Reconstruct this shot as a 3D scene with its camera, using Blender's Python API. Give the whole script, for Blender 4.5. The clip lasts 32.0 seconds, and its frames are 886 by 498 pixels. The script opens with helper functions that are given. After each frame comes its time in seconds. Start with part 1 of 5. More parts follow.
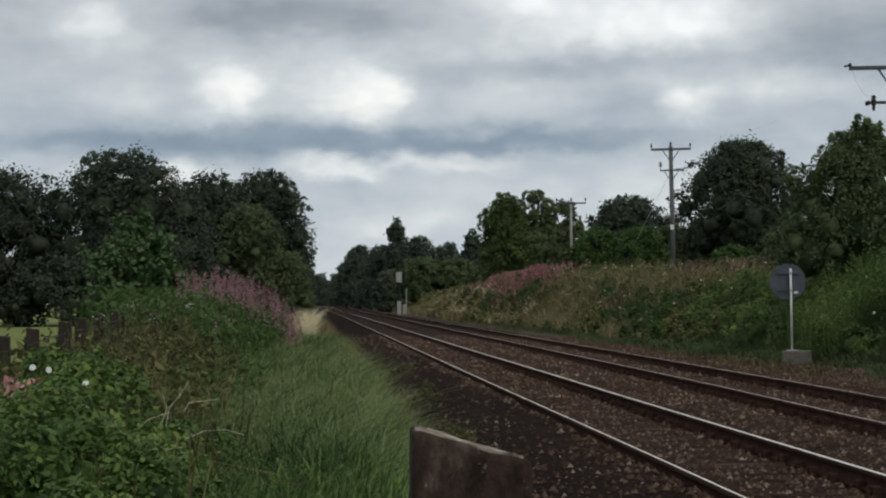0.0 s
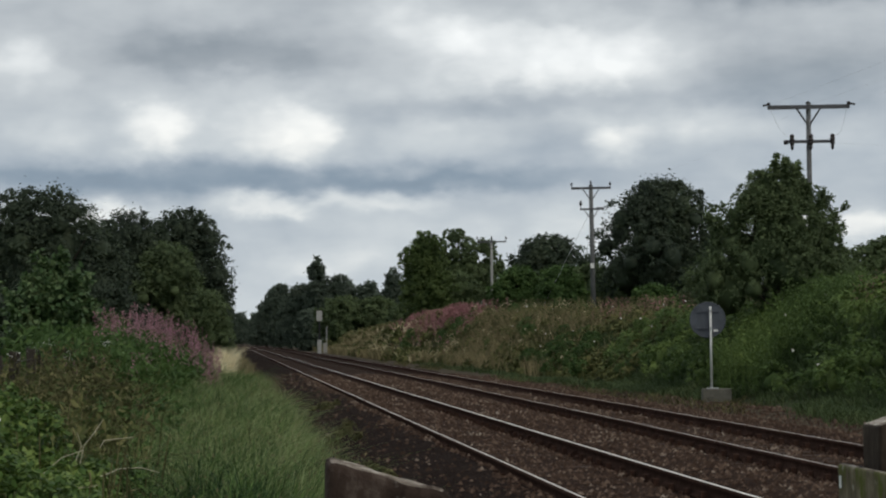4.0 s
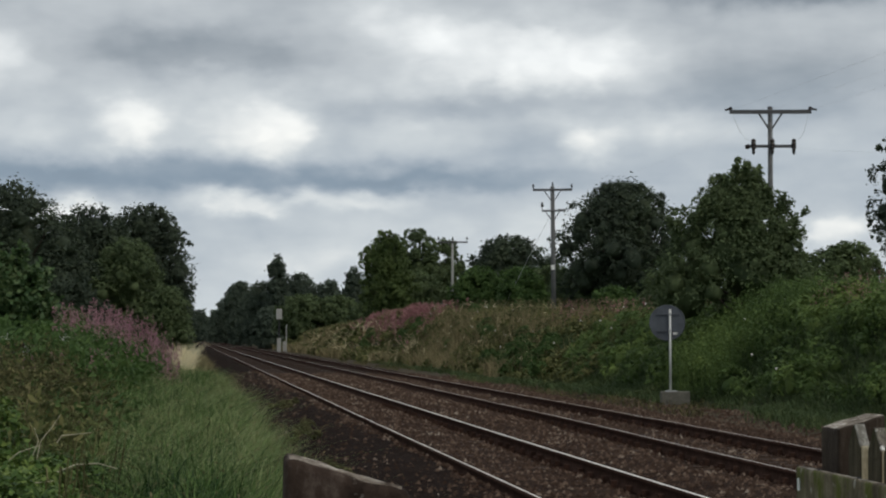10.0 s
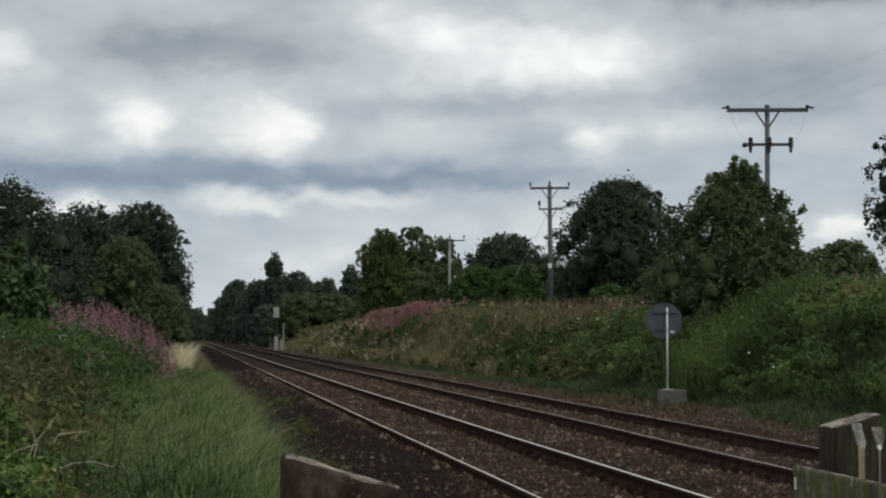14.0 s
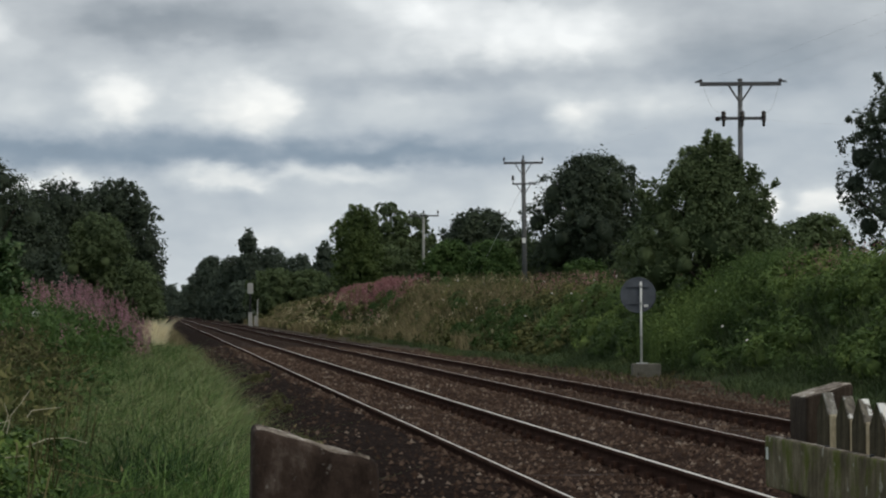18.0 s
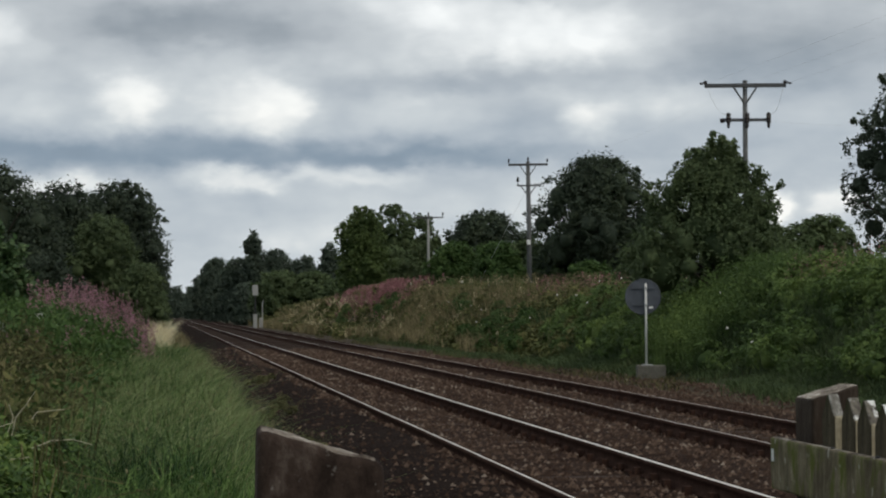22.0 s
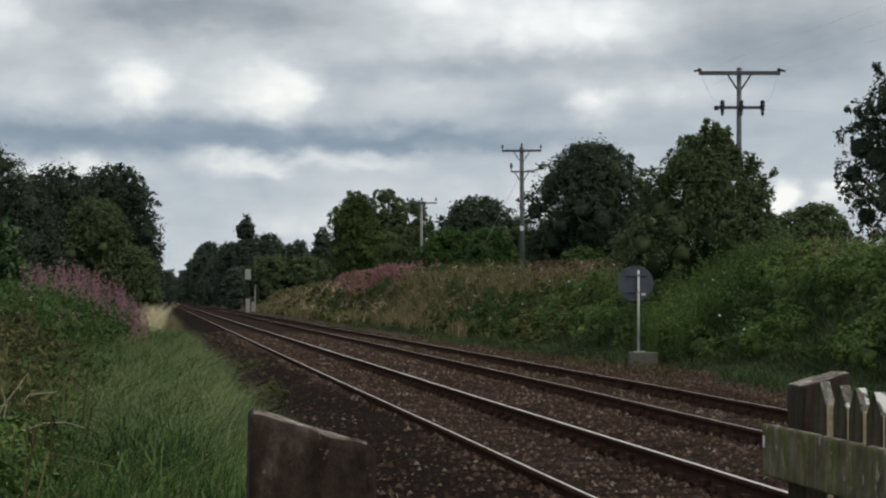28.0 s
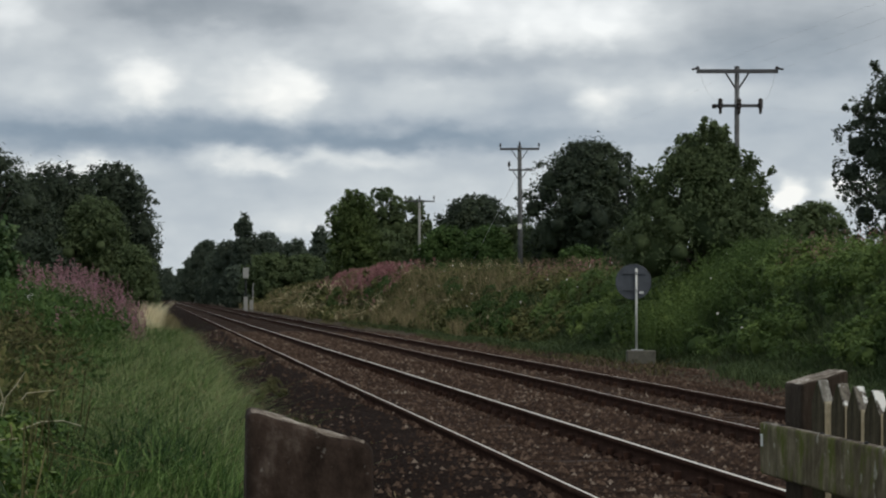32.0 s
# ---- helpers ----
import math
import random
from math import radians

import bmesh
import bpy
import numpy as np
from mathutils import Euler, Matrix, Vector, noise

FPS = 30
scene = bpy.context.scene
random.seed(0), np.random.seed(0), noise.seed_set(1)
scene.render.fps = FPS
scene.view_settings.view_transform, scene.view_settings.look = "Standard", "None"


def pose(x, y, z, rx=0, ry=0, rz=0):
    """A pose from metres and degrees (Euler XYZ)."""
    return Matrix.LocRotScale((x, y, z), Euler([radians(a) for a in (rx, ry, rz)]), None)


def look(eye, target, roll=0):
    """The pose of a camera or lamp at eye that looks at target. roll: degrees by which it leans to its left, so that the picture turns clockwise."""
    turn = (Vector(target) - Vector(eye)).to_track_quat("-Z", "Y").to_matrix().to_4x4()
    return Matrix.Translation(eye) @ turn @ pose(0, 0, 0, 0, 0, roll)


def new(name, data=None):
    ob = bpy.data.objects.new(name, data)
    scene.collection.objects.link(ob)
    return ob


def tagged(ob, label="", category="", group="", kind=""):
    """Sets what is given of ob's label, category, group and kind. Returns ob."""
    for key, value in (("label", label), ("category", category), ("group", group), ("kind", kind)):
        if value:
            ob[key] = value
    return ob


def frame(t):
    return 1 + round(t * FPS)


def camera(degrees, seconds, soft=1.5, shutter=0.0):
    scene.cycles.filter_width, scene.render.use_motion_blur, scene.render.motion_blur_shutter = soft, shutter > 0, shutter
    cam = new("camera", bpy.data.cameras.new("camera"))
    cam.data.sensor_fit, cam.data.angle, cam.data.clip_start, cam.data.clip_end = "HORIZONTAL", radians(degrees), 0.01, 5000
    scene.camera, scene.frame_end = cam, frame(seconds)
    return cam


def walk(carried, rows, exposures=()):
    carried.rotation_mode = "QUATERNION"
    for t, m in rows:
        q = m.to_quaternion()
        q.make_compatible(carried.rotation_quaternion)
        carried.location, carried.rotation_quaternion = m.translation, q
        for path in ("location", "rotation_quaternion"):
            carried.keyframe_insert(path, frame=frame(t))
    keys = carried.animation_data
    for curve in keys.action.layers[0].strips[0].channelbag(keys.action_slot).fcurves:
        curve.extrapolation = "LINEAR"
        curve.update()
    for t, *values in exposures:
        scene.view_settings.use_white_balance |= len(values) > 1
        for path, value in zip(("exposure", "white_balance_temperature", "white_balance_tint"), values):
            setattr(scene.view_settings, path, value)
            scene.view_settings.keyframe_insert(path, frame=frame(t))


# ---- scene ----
cam = camera(24.0, 32.0, soft=2.12)
# seconds, eye x, y, z in metres, then yaw, pitch, roll in degrees
PATH = [
    (0, -0.0235, -0.1673, 1.6550, -3.7256, 1.3681, -0.7937),
    (0.5, -0.0246, -0.1454, 1.6537, -3.8687, 1.2950, -0.6710),
    (1, -0.0186, -0.1293, 1.6598, -4.0583, 1.5564, -0.7617),
    (1.5, -0.0112, -0.1084, 1.6543, -4.6960, 1.9084, -1.0151),
    (2, -0.0102, -0.0267, 1.6387, -5.1170, 1.9306, -1.0073),
    (2.5, -0.0079, -0.0238, 1.6373, -5.1920, 2.1308, -1.1799),
    (3, -0.0078, -0.0208, 1.6373, -5.3581, 2.2488, -1.1320),
    (3.5, -0.0082, -0.0265, 1.6348, -5.6696, 2.3104, -0.9193),
    (5.5, -0.0085, -0.0244, 1.6332, -6.3635, 2.6543, -0.6494),
    (6, -0.0099, -0.0256, 1.6322, -6.4294, 2.5941, -0.4024),
    (6.5, -0.0096, -0.0214, 1.6307, -6.5197, 2.5606, -0.3533),
    (7, -0.0090, -0.0182, 1.6315, -6.6806, 2.6340, -0.3797),
    (7.5, -0.0078, -0.0152, 1.6302, -6.7303, 2.6630, -0.3565),
    (8, -0.0088, -0.0150, 1.6306, -6.8021, 2.5877, -0.2147),
    (8.5, -0.0094, -0.0158, 1.6297, -6.8347, 2.5810, -0.2007),
    (9, -0.0082, -0.0138, 1.6297, -6.7997, 2.5596, -0.2852),
    (9.5, -0.0087, -0.0160, 1.6300, -6.8507, 2.4895, -0.2189),
    (10, -0.0083, -0.0128, 1.6289, -6.9960, 2.3973, -0.0864),
    (10.5, -0.0089, -0.0144, 1.6285, -7.0499, 2.3913, -0.0821),
    (11, -0.0066, -0.0084, 1.6288, -7.0106, 2.5853, -0.2350),
    (11.5, -0.0073, -0.0112, 1.6293, -6.9668, 2.6414, -0.1855),
    (12, -0.0076, -0.0155, 1.6288, -6.9875, 2.6308, -0.1429),
    (12.5, -0.0078, -0.0121, 1.6285, -6.9890, 2.5202, -0.0960),
    (13, -0.0078, -0.0143, 1.6275, -7.0580, 2.5592, -0.0952),
    (13.5, -0.0092, -0.0158, 1.6284, -7.1689, 2.5282, -0.0659),
    (14, -0.0088, -0.0155, 1.6312, -7.0762, 2.3497, -0.0929),
    (14.5, -0.0072, -0.0115, 1.6330, -6.9279, 2.0264, -0.0887),
    (15, 0.0013, -0.0084, 1.6316, -6.9061, 1.6143, -0.3247),
    (15.5, -0.0001, -0.0036, 1.6241, -7.4250, 1.6671, -0.3881),
    (17.5, -0.0002, -0.0036, 1.6228, -7.7691, 1.6752, -0.3632),
    (18, 0.0001, -0.0043, 1.6219, -7.7863, 1.6695, -0.3727),
    (18.5, 0.0009, 0.0014, 1.6218, -7.8465, 1.6476, -0.3217),
    (19, -0.0003, -0.0025, 1.6218, -7.8527, 1.5865, -0.2107),
    (19.5, -0.0009, -0.0025, 1.6215, -7.7583, 1.4324, -0.1202),
    (20, -0.0011, -0.0017, 1.6212, -7.7116, 1.4453, -0.1887),
    (20.5, -0.0003, -0.0041, 1.6216, -7.6870, 1.5453, -0.2420),
    (21, -0.0003, -0.0046, 1.6216, -7.6708, 1.6798, -0.3244),
    (21.5, 0.0008, -0.0008, 1.6217, -7.6180, 1.7631, -0.4006),
    (22, -0.0002, -0.0014, 1.6215, -7.6549, 1.7184, -0.3824),
    (22.5, -0.0005, -0.0012, 1.6206, -7.6875, 1.5405, -0.1718),
    (23, 0.0006, -0.0021, 1.6207, -7.6457, 1.4210, -0.1541),
    (23.5, -0.0002, -0.0044, 1.6209, -7.6188, 1.4272, -0.1653),
    (24, -0.0003, -0.0016, 1.6214, -7.5928, 1.4966, -0.2086),
    (24.5, -0.0003, -0.0038, 1.6213, -7.6263, 1.4683, -0.1719),
    (25, 0.0003, 0.0015, 1.6202, -7.7107, 1.3942, -0.1336),
    (25.5, 0.0003, 0.0025, 1.6199, -7.7644, 1.3646, -0.0616),
    (27.5, -0.0000, 0.0006, 1.6197, -7.8589, 1.3603, -0.0275),
    (28, -0.0012, -0.0033, 1.6196, -7.8465, 1.3213, 0.0084),
    (28.5, -0.0007, -0.0019, 1.6202, -7.7984, 1.3643, -0.0669),
    (29, -0.0002, 0.0002, 1.6200, -7.8048, 1.4126, -0.0884),
    (29.5, -0.0002, 0.0005, 1.6201, -7.7714, 1.3709, -0.0769),
    (30, 0.0002, 0.0004, 1.6193, -7.7550, 1.2288, 0.0470),
    (30.5, -0.0005, -0.0019, 1.6192, -7.8089, 1.1576, 0.0788),
    (31, -0.0005, -0.0005, 1.6191, -7.8864, 1.2060, 0.0233),
    (31.5, -0.0003, -0.0009, 1.6194, -7.9094, 1.2484, -0.0230),
    (32, 0.0001, 0.0009, 1.6197, -7.9030, 1.2740, -0.0012),
]

def aimed(x, y, z, yaw, pitch, roll):
    a, b = radians(yaw), radians(pitch)
    return look((x, y, z), (x - math.sin(a) * math.cos(b), y + math.cos(a) * math.cos(b), z + math.sin(b)), roll)


walk(cam, [(t, aimed(*p)) for t, *p in PATH], exposures=[(0.0, 0.0), (32.0, 0.0)])

# ---- world, sun ----
SUN_EL, SUN_AZ = 52.0, 140.0    # degrees; azimuth clockwise from +y, the way along the line
DRIFT = 1.76                    # degrees by which the clouds drift over the clip


class Nodes:
    """A short way to write node trees."""

    def __init__(self, tree):
        self.tree = tree
        tree.nodes.clear()

    def add(self, kind, _sockets=None):
        n = self.tree.nodes.new("ShaderNode" + kind)
        for k, v in (_sockets or {}).items():
            self.put(v, n.inputs[k])
        return n

    def put(self, v, socket):
        if isinstance(v, bpy.types.Node):
            v = v.outputs[0]
        if isinstance(v, bpy.types.NodeSocket):
            self.tree.links.new(v, socket)
        else:
            socket.default_value = v

    def math(self, op, a, b=0.0, c=0.0, clamp=False):
        n = self.add("Math")
        n.operation, n.use_clamp = op, clamp
        for i, v in enumerate((a, b, c)):
            self.put(v, n.inputs[i])
        return n.outputs[0]

    def vec(self, op, a, b=(0, 0, 0)):
        n = self.add("VectorMath")
        n.operation = op
        self.put(a, n.inputs[0])
        self.put(b, n.inputs[1])
        return n.outputs[1] if op in ("LENGTH", "DOT_PRODUCT") else n.outputs[0]

    def mix(self, f, a, b):
        n = self.add("Mix")
        n.data_type = "RGBA"
        self.put(f, n.inputs[0])
        self.put(a, n.inputs[6])
        self.put(b, n.inputs[7])
        return n.outputs[2]

    def ramp(self, f, stops, ease="LINEAR"):
        n = self.add("ValToRGB")
        self.put(f, n.inputs[0])
        r = n.color_ramp
        r.interpolation = ease
        while len(r.elements) < len(stops):
            r.elements.new(0.5)
        for e, (p, c) in zip(r.elements, stops):
            e.position, e.color = p, (*c, 1)
        return n.outputs[0]

    def noise(self, v, scale, detail=4.0, rough=0.55, out=0):
        n = self.add("TexNoise", {"Scale": scale, "Detail": detail, "Roughness": rough})
        if v is not None:
            self.put(v, n.inputs["Vector"])
        return n.outputs[out]


# cloud forms: azimuth, elevation, half width, half height in degrees, how much brighter or darker
BRIGHT = [
    (1.1, 5.85, 3.0, 1.0, 0.14), (-1.3, 5.75, 0.95, 0.75, 0.16), (2.9, 5.65, 0.9, 0.85, 0.18), (-4.7, 7.4, 1.2, 0.8, 0.14), (-4.2, 5.9, 1.4, 0.7, 0.08),
    (5.6, 6.7, 1.8, 0.7, 0.07), (9.8, 7.7, 3.6, 0.95, 0.27), (11.4, 5.25, 0.75, 0.45, 0.19), (7.0, 5.6, 1.8, 0.6, 0.13), (12.6, 5.9, 3.2, 0.55, 0.13),
    (1.9, 3.75, 1.5, 0.26, 0.20), (-3.2, 3.55, 1.7, 0.32, 0.22), (5.0, 3.8, 1.4, 0.26, 0.12), (16.4, 2.75, 0.5, 0.5, 0.30), (18.0, 3.0, 0.7, 0.45, 0.2),
    (3.4, 2.1, 1.6, 0.5, 0.10), (9.5, 3.0, 4.5, 0.7, 0.08), (6.3, 8.7, 1.6, 0.8, 0.15),
]
DARK = [
    (0.6, 7.8, 2.9, 0.55, -0.15), (0.0, 4.45, 8.0, 0.45, -0.17), (7.8, 4.25, 3.8, 0.34, -0.09), (8.6, 5.5, 1.6, 0.5, -0.07), (16.6, 6.9, 3.0, 0.9, -0.12),
    (17.0, 9.8, 4.5, 0.75, -0.30), (6.0, 6.2, 2.2, 0.35, -0.05), (9.8, 6.3, 4.5, 0.35, -0.09),
]


def cloud_colour(n, direction):
    """Node outputs for the colour of the overcast sky in a direction."""
    s = n.add("SeparateXYZ")
    n.put(direction, s.inputs[0])
    x, y, z = s.outputs
    az = n.math("MULTIPLY", n.math("ARCTAN2", x, y), 180 / math.pi)
    flat = n.math("SQRT", n.math("ADD", n.math("MULTIPLY", x, x), n.math("MULTIPLY", y, y)))
    el = n.math("MULTIPLY", n.math("ARCTAN2", z, flat), 180 / math.pi)
    c = n.add("CombineXYZ")
    n.put(az, c.inputs[0])
    n.put(n.math("MULTIPLY", el, 1.7), c.inputs[1])
    p = c.outputs[0]
    w1 = n.noise(p, 0.5, 2.5, 0.5, 1)
    w2 = n.noise(p, 1.5, 4.0, 0.55, 1)
    warp = n.vec("ADD", n.vec("MULTIPLY", n.vec("SUBTRACT", w1, (0.5, 0.5, 0.5)), (1.9, 1.0, 0)),
                 n.vec("MULTIPLY", n.vec("SUBTRACT", w2, (0.5, 0.5, 0.5)), (0.55, 0.42, 0)))
    c2 = n.add("CombineXYZ")
    n.put(az, c2.inputs[0])
    n.put(el, c2.inputs[1])
    q = n.vec("ADD", c2.outputs[0], warp)
    total = None
    for a, e, ra, re, k in BRIGHT + DARK:
        d = n.vec("LENGTH", n.vec("DIVIDE", n.vec("SUBTRACT", q, (a, e, 0)), (ra, re, 1)))
        g = n.math("MULTIPLY", n.math("POWER", 2.718, n.math("MULTIPLY", n.math("POWER", d, 3.0), -0.80)), k)
        total = g if total is None else n.math("ADD", total, g)
    def billow(scale, seed):
        vo = n.add("TexVoronoi", {"Vector": n.vec("ADD", n.vec("ADD", n.vec("MULTIPLY", c2.outputs[0], (1.0, 1.3, 0)), n.vec("MULTIPLY", warp, (0.8, 0.8, 0))), (seed, seed, 0)), "Scale": scale})
        vo.feature = "SMOOTH_F1"
        n.put(0.35, vo.inputs["Smoothness"])
        return n.math("SUBTRACT", 0.45, vo.outputs["Distance"])
    puffs = n.math("ADD", n.math("MULTIPLY", billow(0.62, 3.0), 0.20), n.math("MULTIPLY", billow(1.5, 8.0), 0.10))
    puffs = n.math("MULTIPLY", puffs, n.math("MULTIPLY_ADD", total, 2.2, 0.45, clamp=True))
    big = n.math("MULTIPLY", n.math("SUBTRACT", n.noise(n.vec("MULTIPLY", p, (0.6, 1.2, 1)), 0.5, 3.0, 0.5), 0.5), 0.26)
    fine = n.math("MULTIPLY", n.math("SUBTRACT", n.noise(p, 1.8, 3.0, 0.5), 0.5), 0.06)
    v = n.math("ADD", n.math("ADD", n.math("MULTIPLY_ADD", total, 1.55, big), n.math("ADD", fine, puffs)), 0.585)
    low = n.math("MULTIPLY", n.math("SUBTRACT", 1.0, n.math("DIVIDE", el, 4.2), clamp=True), 0.16)
    v = n.math("ADD", v, low, clamp=True)
    col = n.ramp(v, [(0.0, (0.14, 0.18, 0.225)), (0.32, (0.255, 0.325, 0.40)), (0.52, (0.415, 0.475, 0.535)), (0.75, (0.60, 0.65, 0.68)), (1.0, (0.95, 0.96, 0.93))])
    grey = n.add("RGBToBW", {0: col})
    warm = n.vec("MULTIPLY", grey.outputs[0], (0.945, 1.0, 1.04))
    high = n.math("MULTIPLY", n.math("DIVIDE", n.math("SUBTRACT", el, 5.0), 2.6, clamp=True), 0.5)
    return n.mix(high, col, warm)


world = bpy.data.worlds.new("sky")
world.use_nodes = True
scene.world = world
wn = Nodes(world.node_tree)
nishita = wn.add("TexSky")
nishita.sky_type, nishita.sun_disc = "NISHITA", False
nishita.sun_elevation, nishita.sun_rotation = radians(SUN_EL), radians(SUN_AZ)
lit = wn.vec("MULTIPLY", nishita.outputs[0], (0.1, 0.1, 0.1))
cover = wn.mix(0.9, lit, cloud_colour(wn, wn.add("TexCoord").outputs["Generated"]))
bg = wn.add("Background", {"Color": cover, "Strength": 1.0})
wn.put(bg, wn.add("OutputWorld").inputs[0])

sun = new("sun", bpy.data.lights.new("sun", "SUN"))
sun.data.energy, sun.data.angle, sun.data.color = 1.1, radians(16), (1.0, 0.91, 0.78)
sa, se = radians(SUN_AZ), radians(SUN_EL)
sun.matrix_world = look((200 * math.sin(sa) * math.cos(se), 200 * math.cos(sa) * math.cos(se), 200 * math.sin(se)), (0, 0, 0))


# ---- materials ----
def material(name, rough=0.9, metal=0.0):
    m = bpy.data.materials.new(name)
    m.use_nodes = True
    n = Nodes(m.node_tree)
    b = n.add("BsdfPrincipled", {"Roughness": rough, "Metallic": metal, "Specular IOR Level": 0.12 if rough > 0.8 else 0.5})
    n.put(b, n.add("OutputMaterial").inputs[0])
    return m, n, b


def bumped(n, b, height, dist, strength=0.6):
    bump = n.add("Bump", {"Strength": strength, "Distance": dist, "Height": height})
    n.put(bump, b.inputs["Normal"])


def where(n):
    return n.add("NewGeometry").outputs["Position"]


def local(n):
    return n.add("TexCoord").outputs["Object"]


def foliage(name, dark, mid, light, rough=0.6, through_light=0.22, patch=0.5, spread=0.65, clumps=1.0):
    """Leaves and stalks: each leaf has a shade of its own, and there are paler and darker patches."""
    m, n, b = material(name, rough)
    rnd = n.add("NewGeometry").outputs["Random Per Island"]
    big = n.noise(where(n), patch, 3.0)
    f = n.math("ADD", n.math("MULTIPLY_ADD", rnd, spread, 0.325 - spread / 2), n.math("MULTIPLY_ADD", n.math("SUBTRACT", big, 0.5), clumps, 0.18), clamp=True)
    col = n.ramp(f, [(0.0, dark), (0.5, mid), (1.0, light)])
    n.put(col, b.inputs["Base Color"])
    b.inputs["Specular IOR Level"].default_value = 0.15
    t = n.add("BsdfTranslucent", {"Color": col})
    mx = n.add("MixShader", {0: through_light, 1: b, 2: t})
    n.put(mx, [x for x in n.tree.nodes if x.type == "OUTPUT_MATERIAL"][0].inputs[0])
    return m


def speckled(name, stops, scale, scale2, rough=0.9, bump=0.01, space=where):
    m, n, b = material(name, rough)
    p = space(n)
    f = n.math("ADD", n.math("MULTIPLY", n.noise(p, scale, 6.0, 0.65), 0.6), n.math("MULTIPLY", n.noise(p, scale2, 4.0), 0.4))
    n.put(n.ramp(f, stops), b.inputs["Base Color"])
    bumped(n, b, n.noise(p, scale2 * 2, 6.0, 0.7), bump)
    return m


def weathered_wood(name, dark, mid, light, moss=None, lean=(9, 9, 0.9), lichen=0.0, tight=0.0):
    m, n, b = material(name, 0.88)
    p = local(n)
    grain = n.noise(n.vec("MULTIPLY", p, lean), 7.0, 8.0, 0.7)
    blot = n.noise(p, 9.0, 5.0, 0.6)
    col = n.ramp(n.math("ADD", n.math("MULTIPLY", grain, 0.6), n.math("MULTIPLY", blot, 0.4)), [(0.3 + tight, dark), (0.52, mid), (0.72 - tight, light)])
    if moss:
        k = n.ramp(n.noise(n.vec("MULTIPLY", p, (6, 6, 2.5)), 3.2, 6.0, 0.62), [(0.47, (0, 0, 0)), (0.64, (1, 1, 1))])
        col = n.mix(k, col, (*moss, 1))
        spots = n.ramp(n.noise(n.vec("MULTIPLY", p, (1, 1, 0.6)), 34.0, 3.0), [(0.64, (0, 0, 0)), (0.70, (1, 1, 1))])
        col = n.mix(n.math("MULTIPLY", spots, 0.7), col, (0.42, 0.40, 0.33, 1))
    if lichen:
        k = n.ramp(n.noise(p, 38.0, 4.0, 0.65), [(0.62, (0, 0, 0)), (0.70, (1, 1, 1))])
        col = n.mix(n.math("MULTIPLY", k, lichen), col, (0.30, 0.28, 0.25, 1))
    n.put(col, b.inputs["Base Color"])
    bumped(n, b, n.math("ADD", grain, n.noise(p, 60.0, 4.0)), 0.004, 0.7)
    return m


def worn_paint():
    """White paint that has flaked off grey timber in patches."""
    m, n, b = material("worn white paint", 0.75)
    p = local(n)
    wood = n.ramp(n.noise(n.vec("MULTIPLY", p, (3, 3, 1)), 30.0, 5.0), [(0.3, (0.05, 0.04, 0.03)), (0.7, (0.2, 0.18, 0.14))])
    rnd = n.add("ObjectInfo").outputs["Random"]
    shift = n.add("CombineXYZ")
    n.put(n.math("MULTIPLY", rnd, 7.0), shift.inputs[1])
    flake = n.ramp(n.math("MULTIPLY_ADD", rnd, 0.16, n.math("SUBTRACT", n.noise(n.vec("ADD", p, shift.outputs[0]), 34.0, 5.0, 0.6), 0.09)), [(0.445, (0, 0, 0)), (0.51, (1, 1, 1))])
    n.put(n.mix(flake, wood, (0.80, 0.80, 0.76, 1)), b.inputs["Base Color"])
    bumped(n, b, flake, 0.002)
    return m


M = {}
M["bramble"] = foliage("bramble leaves", (0.03, 0.055, 0.015), (0.08, 0.145, 0.034), (0.22, 0.29, 0.075), 0.5, 0.25)
M["elder"] = foliage("elder leaves", (0.036, 0.070, 0.026), (0.062, 0.112, 0.042), (0.165, 0.225, 0.10), 0.5, 0.25, 0.8, 0.75)
M["bank_green"] = foliage("lush weeds", (0.040, 0.070, 0.024), (0.098, 0.155, 0.045), (0.205, 0.28, 0.078), 0.6, 0.3, 0.5, 0.35, 1.9)
M["grass"] = foliage("verge grass", (0.010, 0.028, 0.007), (0.030, 0.077, 0.016), (0.18, 0.285, 0.08), 0.6, 0.18, 0.9, 0.9, 2.6)
M["bank_grass"] = foliage("bank grass", (0.04, 0.064, 0.026), (0.074, 0.11, 0.044), (0.13, 0.165, 0.068), 0.65, 0.3, 0.5, 0.45, 1.4)
M["light_grass"] = foliage("flowering grass", (0.11, 0.165, 0.055), (0.215, 0.285, 0.108), (0.43, 0.46, 0.24), 0.7, 0.3)
M["dry_grass"] = foliage("seeding grass", (0.10, 0.09, 0.045), (0.20, 0.175, 0.092), (0.38, 0.31, 0.175), 0.8)
M["pale_grass"] = foliage("bleached grass", (0.68, 0.58, 0.36), (0.86, 0.76, 0.49), (0.92, 0.83, 0.58), 0.85, 0.4)
M["brown_weed"] = foliage("withered weeds", (0.036, 0.036, 0.016), (0.095, 0.094, 0.04), (0.24, 0.215, 0.10), 0.85)
M["olive_weed"] = foliage("olive weeds", (0.042, 0.052, 0.019), (0.094, 0.11, 0.039), (0.21, 0.20, 0.08), 0.8, 0.25, 0.5, 0.7, 1.7)
M["pink"] = foliage("willowherb flowers", (0.20, 0.10, 0.12), (0.35, 0.18, 0.21), (0.50, 0.30, 0.335), 0.7, 0.3)
